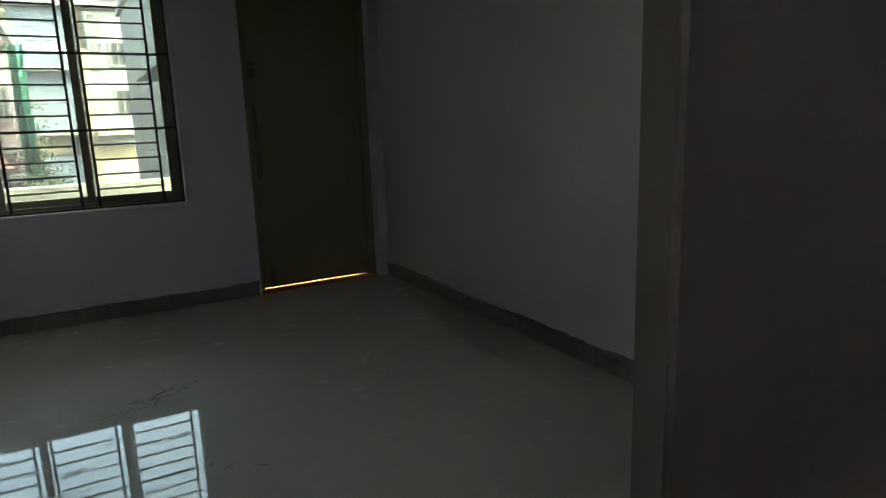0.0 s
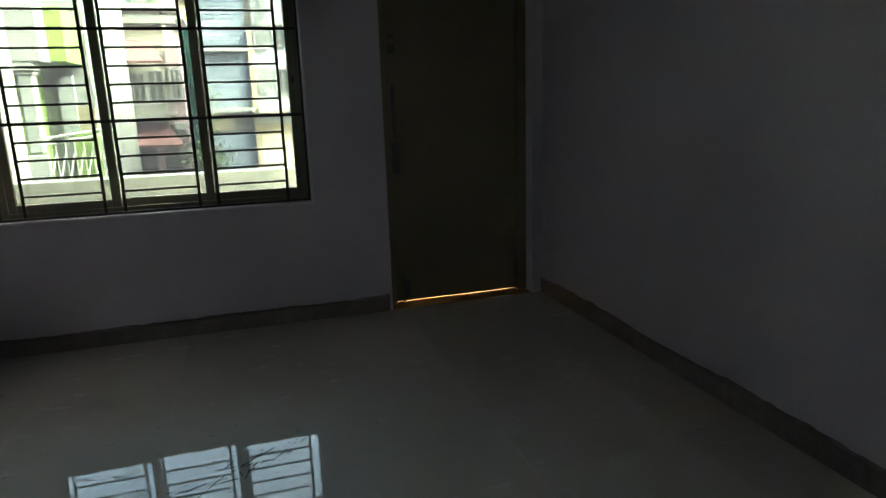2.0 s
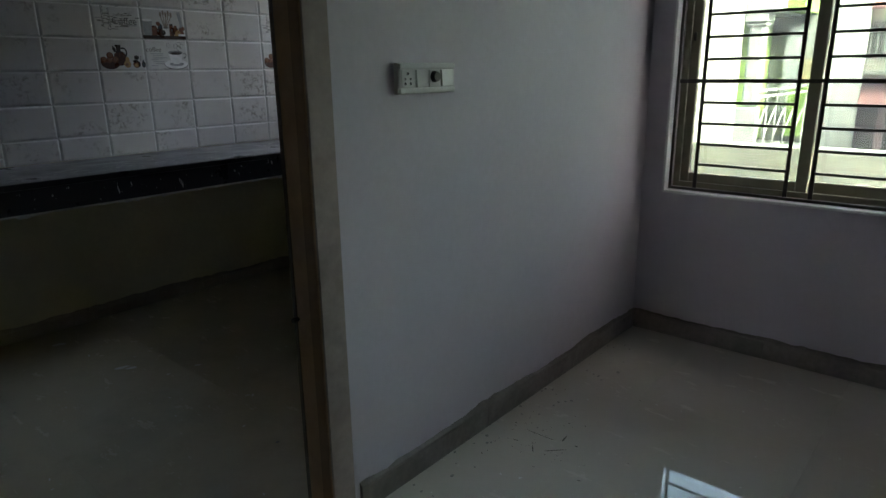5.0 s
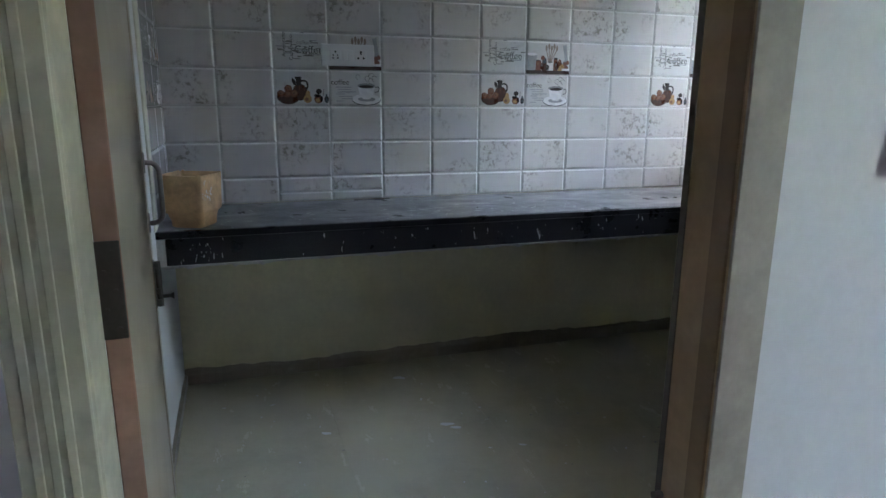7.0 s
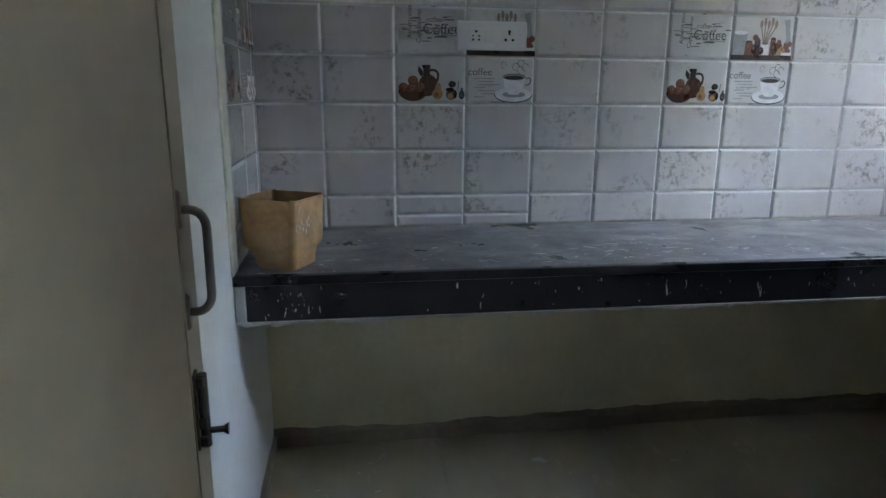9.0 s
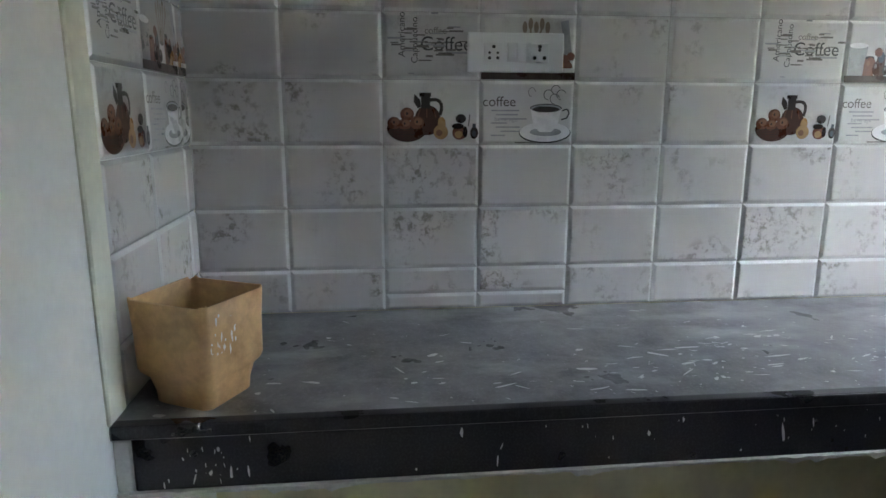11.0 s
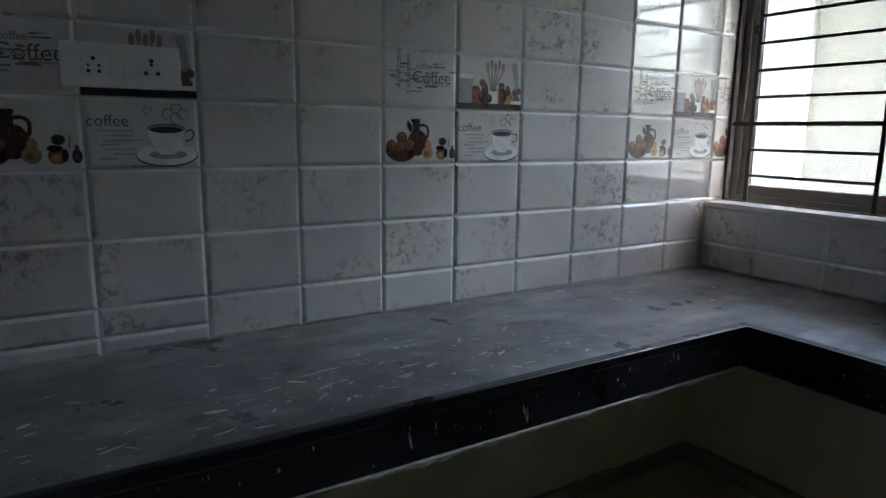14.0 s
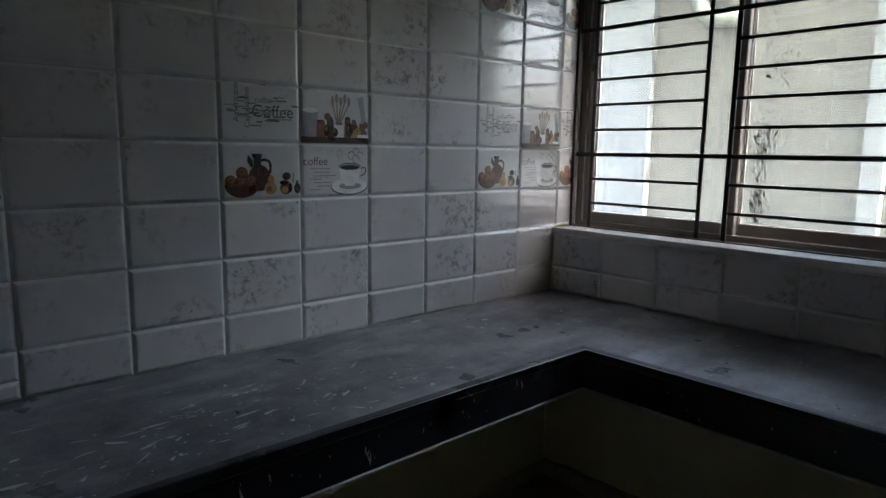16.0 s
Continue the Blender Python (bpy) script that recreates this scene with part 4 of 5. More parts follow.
modular_board("switch_board", (K_WEST, 2.528, 1.464), 2.411, 2.645, 1.418, 1.510, 0.012, "white modular plate with two sockets and two switches on tiles", {"mat": PLASTIC, "list": [("five", -0.055, 0.046), ("switch", -0.012, 0.022), ("switch", 0.011, 0.022), ("six", 0.057, 0.046)]}, 0.0)
modular_board("switch_board", (X_WEST, 3.105, 1.205), 2.99, 3.22, 1.164, 1.245, 0.016, "raised grey plastic switch box with socket and fan regulator", {"mat": PLASTIC_GREY, "hood": True, "list": [("five", -0.078, 0.046), ("switch", -0.026, 0.042), ("knob", 0.026, 0.04), ("switch", 0.078, 0.046)]}, 0.0)

# ---- balcony ----
# Added strip; its gold colour imitates warm daylight coming under the door.
DOOR_GLOW = paint("golden door-gap glow", (0.50, 0.27, 0.075), 0.85, 30.0, 0.1, 0.1, 0.1, specular=0.05)
bm = bmesh.new()
box(bm, BDOOR[0] + 0.002, BDOOR[1] - 0.002, Y_NORTH + 0.002, 4.808, -0.004, 0.001)
setting("door_glow_strip", bm, DOOR_GLOW, "added strip with the golden light under the balcony door in its colour", "threshold")
# Ochre puts the warm look of sunlight at the door gap into the slab.
BALCONY_FLOOR = paint("balcony cement in warm light colour", (0.09, 0.042, 0.010), 0.85, 30.0, 0.08, 0.2, 0.1, specular=0.05)
BALCONY = paint("cream balcony paint", (0.25, 0.27, 0.225), 0.7, 30.0, 0.05, 0.1, 0.08)
bm = bmesh.new()
box(bm, -2.6, 3.2, 4.81, 6.35, -0.18, -0.02)
setting("balcony_floor", bm, BALCONY_FLOOR, "cement balcony slab, ochre to tint the light under the door", "balcony")
bm = bmesh.new()
box(bm, -2.6, 3.2, 6.20, 6.35, -0.02, 0.735, 0.01, 2)
setting("balcony_parapet", bm, BALCONY, "cream painted balcony parapet", "parapet")

# Unseen ledge, added to keep steep sky light off the floor inside.
bm = bmesh.new()
box(bm, -1.6, 3.2, 4.802, 5.08, CEIL, CEIL + 0.14, 0.01, 2)
setting("sky_shade_ledge", bm, BALCONY, "unseen cream concrete ledge added to cut steep sky light at the window", "ledge")

# ---- neighbours outside ----
def tone(name, c, r=0.8):
    return paint(name, scaled(c, 0.6), r, 6.0, 0.06, 0.1, 0.12, big=0.5)


N_WHITE = tone("white facade", (0.235, 0.26, 0.245))
N_CREAM = tone("cream facade", (0.30, 0.27, 0.165))
N_GREEN = tone("lime green facade", (0.19, 0.31, 0.06))
N_GREY = tone("blue-grey facade", (0.30, 0.34, 0.35))
N_PINK = tone("pink facade", (0.40, 0.29, 0.31))
N_BEIGE = tone("beige facade", (0.36, 0.34, 0.28))
N_RED = tone("red tile awning", (0.20, 0.085, 0.085))
N_BLUE = tone("blue siding", (0.14, 0.19, 0.235))
N_DARK = tone("dark window glass", (0.05, 0.06, 0.06), 0.2)
N_NET = tone("green shade net", (0.02, 0.22, 0.15))
N_ROAD = tone("asphalt road", (0.06, 0.06, 0.06))
N_RAIL = paint("steel railing", (0.5, 0.5, 0.5), 0.3, 60.0, 0.05, 0.0, 0.05, metal=0.8)

bm = bmesh.new()
box(bm, -400, 400, -400, 600, -7.2, -7.0)
setting("ground", bm, N_ROAD, "grey street ground between the houses", "ground")


def boxes(name, mat, parent, *bs, label="", bevel=0.0):
    bm = bmesh.new()
    for b in bs:
        box(bm, *b, bevel)
    return part(name, bm, mat, parent, label)


def house_window(parent, x0, x1, y, z0, z1, frame_mat, t=0.07):
    w = boxes("window", frame_mat, parent, (x0 - t, x0, y - 0.08, y + 0.02, z0 - t, z1 + t), (x1, x1 + t, y - 0.08, y + 0.02, z0 - t, z1 + t), (x0, x1, y - 0.08, y + 0.02, z1, z1 + t), (x0, x1, y - 0.12, y + 0.02, z0 - t, z0), ((x0 + x1) / 2 - 0.03, (x0 + x1) / 2 + 0.03, y - 0.05, y + 0.02, z0, z1))
    boxes("pane", N_DARK, w, (x0, x1, y - 0.015, y + 0.01, z0, z1))
    return w


# white and green house with a columned balcony
h = thing("white_green_house", (-6.0, 16.5, -7.0), "white and lime green house with a columned balcony and steel railing", "house")
boxes("wall", N_WHITE, h, (-9.5, -3.42, 18.2, 24.0, -7.0, 7.5))
boxes("balcony_slab", N_WHITE, h, (-9.5, -3.5, 16.3, 18.2, -0.75, -0.45), (-9.5, -3.9, 16.3, 18.2, 2.25, 3.4), bevel=0.03)
boxes("green_wall", N_GREEN, h, (-4.95, -4.45, 17.4, 18.2, -0.4, 2.25))
boxes("grey_wall", N_GREY, h, (-5.6, -4.95, 17.6, 18.2, -0.4, 2.25), (-4.10, -3.78, 18.0, 18.2, 0.2, 2.05))
boxes("green_arch", N_GREEN, h, (-3.92, -3.58, 16.9, 18.2, 2.3, 3.4))
boxes("green_wall", N_GREEN, h, (-3.9, -3.42, 17.9, 18.2, -0.3, 0.75))
boxes("yellow_panel", N_CREAM, h, (-3.78, -3.42, 18.1, 18.22, 0.8, 1.35))
for x in (-4.45, -6.4, -8.4):
    c = boxes("column", N_WHITE, h, (x, x + 0.30, 16.4, 16.72, 0.4, 2.08), bevel=0.04)
    boxes("capital", N_WHITE, c, (x - 0.08, x + 0.38, 16.32, 16.8, 2.08, 2.25), (x - 0.04, x + 0.34, 16.36, 16.76, 2.0, 2.08), bevel=0.02)
boxes("parapet", N_WHITE, h, (-9.5, -4.08, 16.3, 16.5, -0.45, 0.38), bevel=0.02)
bm = bmesh.new()
for k, z in enumerate((0.72, 0.60)):
    rod(bm, (-4.25, 16.4, z - 0.02), (-3.2, 17.8, z + 0.12), 0.03)
for k in range(7):
    x, y = -4.15 + 0.14 * k, 16.5 + 0.19 * k
    rod(bm, (x, y, -0.4), (x, y, 0.64), 0.016)
    rod(bm, (x, y, -0.2), (x + 0.12, y + 0.16, 0.35), 0.018)
part("railing", bm, N_RAIL, h, "steel balcony railing with slanted bars")
boxes("roof", N_WHITE, h, (-9.6, -3.3, 18.0, 24.2, 7.5, 7.75))

h = thing("yellow_house", (-3.5, 19.5, -7.0), "narrow cream-yellow house between two neighbours", "house")
boxes("wall", N_CREAM, h, (-3.95, -3.46, 19.5, 24.2, -7.0, 6.0))
for b in ((-4.0, -3.42, 19.35, 19.5, 2.0, 2.15), (-4.0, -3.42, 19.35, 19.5, -1.0, -0.85)):
    boxes("ledge", N_WHITE, h, b)
boxes("roof", N_CREAM, h, (-4.0, -3.42, 19.4, 24.2, 6.0, 6.2))

h = thing("pink_house", (-2.9, 24.5, -7.0), "old pink and beige house with red tiled awnings", "house")
boxes("wall", N_BEIGE, h, (-4.3, -2.35, 24.6, 31.0, -7.0, 4.4))
boxes("pink_wall", N_PINK, h, (-2.35, -1.92, 24.5, 31.0, -7.0, 3.2))
boxes("parapet", N_WHITE, h, (-4.3, -1.9, 24.4, 24.6, 3.95, 4.2), (-4.3, -1.9, 24.4, 24.55, 4.45, 4.55))
for z0, x1 in ((2.75, -2.35), (0.12, -2.05)):
    bm = bmesh.new()
    vs = [bm.verts.new(p) for p in ((-4.2, 24.6, z0 + 0.75), (x1 - 0.5, 24.6, z0 + 0.7), (x1, 23.7, z0), (-4.2, 23.7, z0 + 0.02), (-4.2, 24.6, z0 + 0.67), (x1 - 0.5, 24.6, z0 + 0.62), (x1, 23.72, z0 - 0.07), (-4.2, 23.72, z0 - 0.05))]
    for q in ((0, 1, 2, 3), (7, 6, 5, 4), (3, 2, 6, 7), (1, 5, 6, 2), (0, 3, 7, 4), (0, 4, 5, 1)):
        bm.faces.new([vs[i] for i in q])
    part("awning", bm, N_RED, h, "sloping red tiled awning")
house_window(h, -3.45, -3.1, 24.6, 1.5, 2.4, N_WHITE)
house_window(h, -2.95, -2.55, 24.6, 1.45, 2.45, N_WHITE)
house_window(h, -2.25, -2.02, 24.5, 1.6, 2.5, N_WHITE)
house_window(h, -3.8, -3.5, 24.6, 1.5, 2.3, N_WHITE)
boxes("balcony", N_WHITE, h, (-3.7, -2.4, 23.9, 24.6, 0.95, 1.05), (-2.75, -2.2, 24.0, 24.5, 1.06, 1.14))
bm = bmesh.new()
for k in range(18):
    rod(bm, (-3.65 + 0.07 * k, 23.95, 1.05), (-3.62 + 0.07 * k, 23.95, 1.42), 0.012, 6)
box(bm, -3.7, -2.4, 23.93, 23.97, 1.42, 1.46)
part("railing", bm, N_RAIL, h)
boxes("shop_front", N_DARK, h, (-3.6, -2.2, 24.4, 24.6, -1.6, 0.05))
boxes("shop_pillar", N_PINK, h, (-2.95, -2.75, 24.3, 24.42, -1.6, 0.05), (-3.7, -3.6, 24.3, 24.42, -1.6, 0.05))
for b in ((-2.3, -1.95, 24.1, 24.5, 0.55, 0.8), (-2.25, -1.95, 24.1, 24.5, -0.35, -0.1)):
    boxes("air_conditioner", N_WHITE, h, b, bevel=0.02)
boxes("roof", N_GREY, h, (-4.35, -1.85, 24.3, 31.0, 4.4, 4.5))

h = thing("scaffold_net", (-1.7, 26.0, -7.0), "green shade net hung on the side of a building site", "net")
bm = bmesh.new()
rng = random.Random(4)
cols = [[bm.verts.new((-1.92 + 0.09 * i + rng.uniform(-0.03, 0.03), 26.0 + 0.5 * math.sin(i * 1.7) * 0.25 + rng.uniform(-0.05, 0.05), -3.0 + 0.5 * j)) for j in range(15)] for i in range(6)]
for A, B in zip(cols, cols[1:]):
    for j in range(14):
        bm.faces.new((A[j], A[j + 1], B[j + 1], B[j]))
bmesh.ops.solidify(bm, geom=bm.faces[:], thickness=0.03)
part("net", bm, N_NET, h)

h = thing("blue_house", (0.0, 35.5, -7.0), "blue sided house with cream bands and white lattice panels", "house")
boxes("wall", N_CREAM, h, (-2.7, 3.4, 35.6, 46.0, -7.0, 7.0))
for z0, z1 in ((1.25, 6.7), (-3.2, 0.15)):
    n = int((z1 - z0) / 0.2)
    for k in range(n):
        boxes("siding", N_BLUE, h, (-2.25, 0.42, 35.45, 35.6, z0 + 0.2 * k, z0 + 0.2 * k + 0.185), bevel=0.01)
boxes("siding_back", N_DARK, h, (-2.25, 0.42, 35.56, 35.602, 1.25, 6.7), (-2.25, 0.42, 35.56, 35.602, -3.2, 0.15))
boxes("pilaster", N_CREAM, h, (0.42, 0.68, 35.2, 35.6, -3.2, 4.9), (-2.6, -2.25, 35.2, 35.6, -7.0, 6.0), bevel=0.02)
for b in ((-2.7, 0.45, 35.1, 35.6, 1.0, 1.22), (-2.7, 0.4, 35.0, 35.6, 3.9, 4.05), (-2.75, 3.45, 35.1, 35.7, 6.75, 7.15)):
    boxes("band", N_WHITE, h, b, bevel=0.02)
boxes("shade_wall", N_GREY, h, (0.68, 3.4, 35.4, 35.6, 0.4, 6.6))
for z in (1.95, 4.0, 5.3):
    bm = bmesh.new()
    z1 = z + (1.25 if z < 5 else 1.2)
    box(bm, 0.76, 1.48, 35.2, 35.3, z, z + 0.07)
    box(bm, 0.76, 1.48, 35.2, 35.3, z1 - 0.07, z1)
    box(bm, 0.76, 0.83, 35.2, 35.3, z + 0.07, z1 - 0.07)
    box(bm, 1.41, 1.48, 35.2, 35.3, z + 0.07, z1 - 0.07)
    rng = random.Random(int(z * 10))
    for k in range(16):
        x, zz, a, l = rng.uniform(0.85, 1.4), rng.uniform(z + 0.1, z1 - 0.1), rng.uniform(0, math.pi), 0.22
        p, q = (max(0.8, min(1.44, x + s * l * math.cos(a))) for s in (-1, 1))
        zp, zq = (max(z + 0.05, min(z1 - 0.05, zz + s * l * math.sin(a))) for s in (-1, 1))
        if abs(p - q) + abs(zp - zq) > 0.05:
            rod(bm, (p, 35.25, zp), (q, 35.25, zq), 0.03, 5)
    part("lattice_panel", bm, N_WHITE, h, "white cut lattice panel")
house_window(h, 1.7, 2.3, 35.4, 1.9, 3.0, N_WHITE)
house_window(h, 1.7, 2.3, 35.4, 4.2, 5.2, N_WHITE)
house_window(h, -0.5, 0.2, 35.6, 0.3, 0.95, N_WHITE)
boxes("balcony", N_BEIGE, h, (0.68, 3.0, 34.3, 35.4, 0.95, 1.2), (0.68, 3.0, 34.3, 34.4, -1.9, -1.2), (0.68, 3.0, 34.3, 35.4, -2.1, -1.9))
bm = bmesh.new()
for k in range(20):
    rod(bm, (0.75 + 0.11 * k, 34.35, -1.2), (0.75 + 0.11 * k, 34.35, -0.2), 0.015, 5)
for z in (-0.2, -0.6):
    rod(bm, (0.7, 34.35, z), (3.0, 34.35, z), 0.025, 6)
part("railing", bm, N_RAIL, h)
boxes("roof", N_CREAM, h, (-2.8, 3.5, 35.0, 46.0, 7.15, 7.3))

h = thing("pale_building", (3.0, 14.0, -7.0), "tall pale apartment building with stacked balconies", "building")
boxes("wall", N_WHITE, h, (1.85, 3.7, 14.0, 30.0, -7.0, 5.6))
for k in range(3):
    z = -3.2 + 2.9 * k
    boxes("balcony", N_WHITE, h, (1.35, 1.86, 14.5 + 0.1, 20.0, z, z + 0.9), (1.3, 1.86, 14.4, 20.1, z - 0.15, z), bevel=0.02)
    house_window(h, 2.2, 2.9, 14.0, z + 0.9, z + 2.2, N_GREY)
boxes("roof", N_GREY, h, (1.7, 3.8, 13.9, 30.0, 5.6, 5.8))

h = thing("far_tower", (-2.8, 80.0, -7.0), "distant white apartment tower with rows of windows", "building")
boxes("wall", N_WHITE, h, (-6.2, -3.2, 80.0, 92.0, -7.0, 16.5))
for k in range(7):
    for j in range(3):
        boxes("window", N_DARK, h, (-5.9 + 0.95 * j, -5.3 + 0.95 * j, 79.95, 80.02, -4.0 + 2.9 * k, -2.8 + 2.9 * k))
boxes("roof", N_GREY, h, (-6.3, -3.1, 79.9, 92.0, 16.5, 16.8))

BARK = tone("tree bark", (0.10, 0.07, 0.05))
LEAVES = paint("foliage", (0.05, 0.10, 0.03), 0.6, 8.0, 0.4, 0.0, 0.3, big=1.5)


def tree(x, y, base, top, spread, seed, count=900):
    rng = random.Random(seed)
    t = thing("tree", (x, y, base), "leafy green street tree between the houses", "tree")
    bm = bmesh.new()
    mid = base + (top - base) * 0.5
    rod(bm, (x, y, base), (x + 0.1, y, mid), 0.16, 8, 0.10)
    for k in range(6):
        a = k * 1.1
        rod(bm, (x + 0.1, y, mid - 0.3 * k * 0.3), (x + spread * 0.6 * math.cos(a), y + spread * 0.6 * math.sin(a), mid + (top - mid) * rng.uniform(0.3, 0.8)), 0.06, 6, 0.02)
    part("trunk", bm, BARK, t)
    bm = bmesh.new()
    clumps = [(x + rng.gauss(0, spread * 0.45), y + rng.gauss(0, spread * 0.45), rng.uniform(mid - 0.8, top)) for _ in range(16)]
    for k in range(count):
        cx, cy, cz = rng.choice(clumps)
        p = Vector((cx + rng.gauss(0, 0.28), cy + rng.gauss(0, 0.28), cz + rng.gauss(0, 0.25)))
        u = Vector((rng.gauss(0, 1), rng.gauss(0, 1), rng.gauss(0, 1))).normalized()
        w = u.orthogonal().normalized()
        l = rng.uniform(0.07, 0.14)
        vs = [bm.verts.new(p + d) for d in (-u * l, w * l * 0.45, u * l, -w * l * 0.45)]
        bm.faces.new(vs)
    part("crown", bm, LEAVES, t)


tree(-1.75, 29.0, -7.0, 2.4, 0.7, 1)
tree(-1.55, 24.0, -7.0, 0.6, 0.6, 2)
tree(-3.4, 30.0, 4.5, 6.0, 0.8, 3, 700)

# ---- wall outside the kitchen window ----
N_BOUND = tone("lime-washed outside wall", (0.21, 0.21, 0.195))
N_PALE = tone("bluish lime wash", (0.26, 0.285, 0.315))
h = thing("neighbour_house", (-4.5, 7.2, -7.0), "close white neighbour house with a stained wall and a waste pipe", "house")
boxes("wall", N_BOUND, h, (-9.5, -2.95, 7.2, 11.0, -7.0, 2.64), label="cream-white wall")
boxes("roof", N_GREY, h, (-9.6, -2.9, 7.1, 11.0, 2.64, 2.74))
boxes("pilaster", N_PALE, h, (-5.6, -4.72, 7.12, 7.2, -7.0, 2.64), label="bluish white painted pier")
boxes("pilaster", N_PALE, h, (-3.22, -3.10, 7.12, 7.2, -7.0, 2.64), label="bluish white painted pier")
part("pipe", tube([(-4.36, 7.13, 2.64), (-4.36, 7.13, 2.50), (-4.34, 7.13, 2.42), (-4.28, 7.13, 2.37), (-4.20, 7.13, 2.355), (-3.98, 7.13, 2.34)], 0.06, 12), N_WHITE, h, "white waste pipe with a bend")

# ---- printed pictures on the tiles ----
INK = {k: paint("print " + k, c, 0.3, 30.0, 0.1, 0.0, 0.1, big=20.0) for k, c in {
    "blush": (0.25, 0.125, 0.07), "slate": (0.06, 0.08, 0.10), "brown": (0.065, 0.022, 0.013), "apple": (0.16, 0.065, 0.036), "dark": (0.03, 0.022, 0.02), "pear": (0.45, 0.28, 0.13), "grey": (0.19, 0.18, 0.17), "line": (0.07, 0.07, 0.075),
    "cup": (0.84, 0.84, 0.85), "shelf": (0.05, 0.028, 0.024), "jar": (0.36, 0.37, 0.39), "clay": (0.20, 0.085, 0.055), "wood": (0.30, 0.24, 0.20), "taupe": (0.12, 0.10, 0.09)}.items()}


class Print:
    """Flat prints on a tile face: local y along the tile, z up, each colour a hair above the last."""

    def __init__(self):
        self.bm, self.mats, self.level = bmesh.new(), [], 0

    def poly(self, pts, ink):
        if ink not in self.mats:
            self.mats.append(ink)
        self.level += 1
        f = self.bm.faces.new([self.bm.verts.new((0.0083 + 0.00003 * self.level, y, z)) for y, z in pts])
        f.material_index = self.mats.index(ink)

    def oval(self, y, z, a, b, ink, n=20, start=0.0, end=360.0):
        self.poly([(y + a * math.cos(radians(start + (end - start) * k / n)), z + b * math.sin(radians(start + (end - start) * k / n))) for k in range(n + (end - start < 360))], ink)

    def rect(self, y0, y1, z0, z1, ink):
        self.poly([(y0, z0), (y1, z0), (y1, z1), (y0, z1)], ink)

    def stroke(self, pts, w, ink):
        for (a, b), (c, d) in zip(pts, pts[1:]):
            l = math.hypot(c - a, d - b) or 1
            nx, ny = -(d - b) / l * w / 2, (c - a) / l * w / 2
            self.poly([(a + nx, b + ny), (c + nx, d + ny), (c - nx, d - ny), (a - nx, b - ny)], ink)

    def text(self, body, size, y, z, ink, turn=0.0):
        cu = bpy.data.curves.new("writing", "FONT")
        cu.body, cu.size = body, size
        ob = new("writing", cu)
        me = ob.evaluated_get(bpy.context.evaluated_depsgraph_get()).to_mesh()
        if ink not in self.mats:
            self.mats.append(ink)
        self.level += 1
        c, s_ = math.cos(turn), math.sin(turn)
        vs = [self.bm.verts.new((0.0083 + 0.00003 * self.level, y + v.co.x * c - v.co.y * s_, z + v.co.x * s_ + v.co.y * c)) for v in me.vertices]
        for p in me.polygons:
            try:
                f = self.bm.faces.new([vs[i] for i in p.vertices])
                f.material_index = self.mats.index(ink)
            except ValueError:
                pass
        bpy.data.objects.remove(ob)

    def mesh(self):
        me = bpy.data.meshes.new("print")
        self.bm.to_mesh(me)
        self.bm.free()
        for m in self.mats:
            me.materials.append(INK[m])
        return me


def print_basket():
    p = Print()
    # jug behind the bowl
    p.oval(-0.010, -0.018, 0.032, 0.036, "brown", 22)
    for k in range(3):
        p.stroke([(-0.028 + 0.016 * k, 0.010), (-0.034 + 0.022 * k, -0.012)], 0.002, "clay")
    p.rect(-0.026, -0.004, 0.010, 0.040, "dark")
    p.rect(-0.030, -0.002, 0.038, 0.047, "dark")
    p.poly([(-0.028, 0.030), (-0.042, 0.044), (-0.044, 0.026), (-0.034, 0.010), (-0.026, 0.014)], "dark")
    p.stroke([(-0.004, 0.030), (0.012, 0.031), (0.022, 0.024), (0.024, 0.010), (0.020, -0.006)], 0.008, "dark")
    # bowl of apples
    p.oval(-0.060, -0.036, 0.049, 0.034, "brown", 24, 180, 360)
    p.oval(-0.060, -0.036, 0.049, 0.014, "brown", 24)
    for y, z, r in ((-0.092, -0.025, 0.016), (-0.060, -0.004, 0.017), (-0.066, -0.028, 0.015), (-0.036, -0.024, 0.017)):
        p.oval(y, z, r, r * 0.95, "apple", 16)
        p.oval(y + 0.003, z + 0.003, r * 0.62, r * 0.55, "blush", 12)
        p.oval(y, z + 0.002, r * 0.16, r * 0.2, "dark", 8)
    for k in range(4):
        p.stroke([(-0.100 + 0.010 * k, -0.040 - 0.006 * k), (-0.020 - 0.010 * k, -0.040 - 0.006 * k)], 0.0012, "dark")
    # pear, nuts and a small flask
    p.oval(0.022, -0.046, 0.018, 0.018, "pear", 16)
    p.oval(0.024, -0.026, 0.010, 0.016, "pear", 14)
    p.oval(0.018, -0.048, 0.008, 0.008, "blush", 10)
    p.oval(0.068, -0.048, 0.018, 0.017, "clay", 16)
    p.oval(0.066, -0.052, 0.010, 0.009, "pear", 12)
    p.oval(0.064, -0.032, 0.015, 0.007, "dark", 12)
    p.oval(0.071, -0.014, 0.013, 0.011, "dark", 12)
    p.oval(0.082, -0.046, 0.006, 0.014, "dark", 10)
    p.oval(0.104, -0.048, 0.010, 0.015, "dark", 14)
    p.oval(0.104, -0.050, 0.005, 0.008, "slate", 10)
    p.rect(0.100, 0.108, -0.036, -0.026, "slate")
    p.stroke([(0.090, -0.032), (0.093, -0.004)], 0.003, "grey")
    return p.mesh()


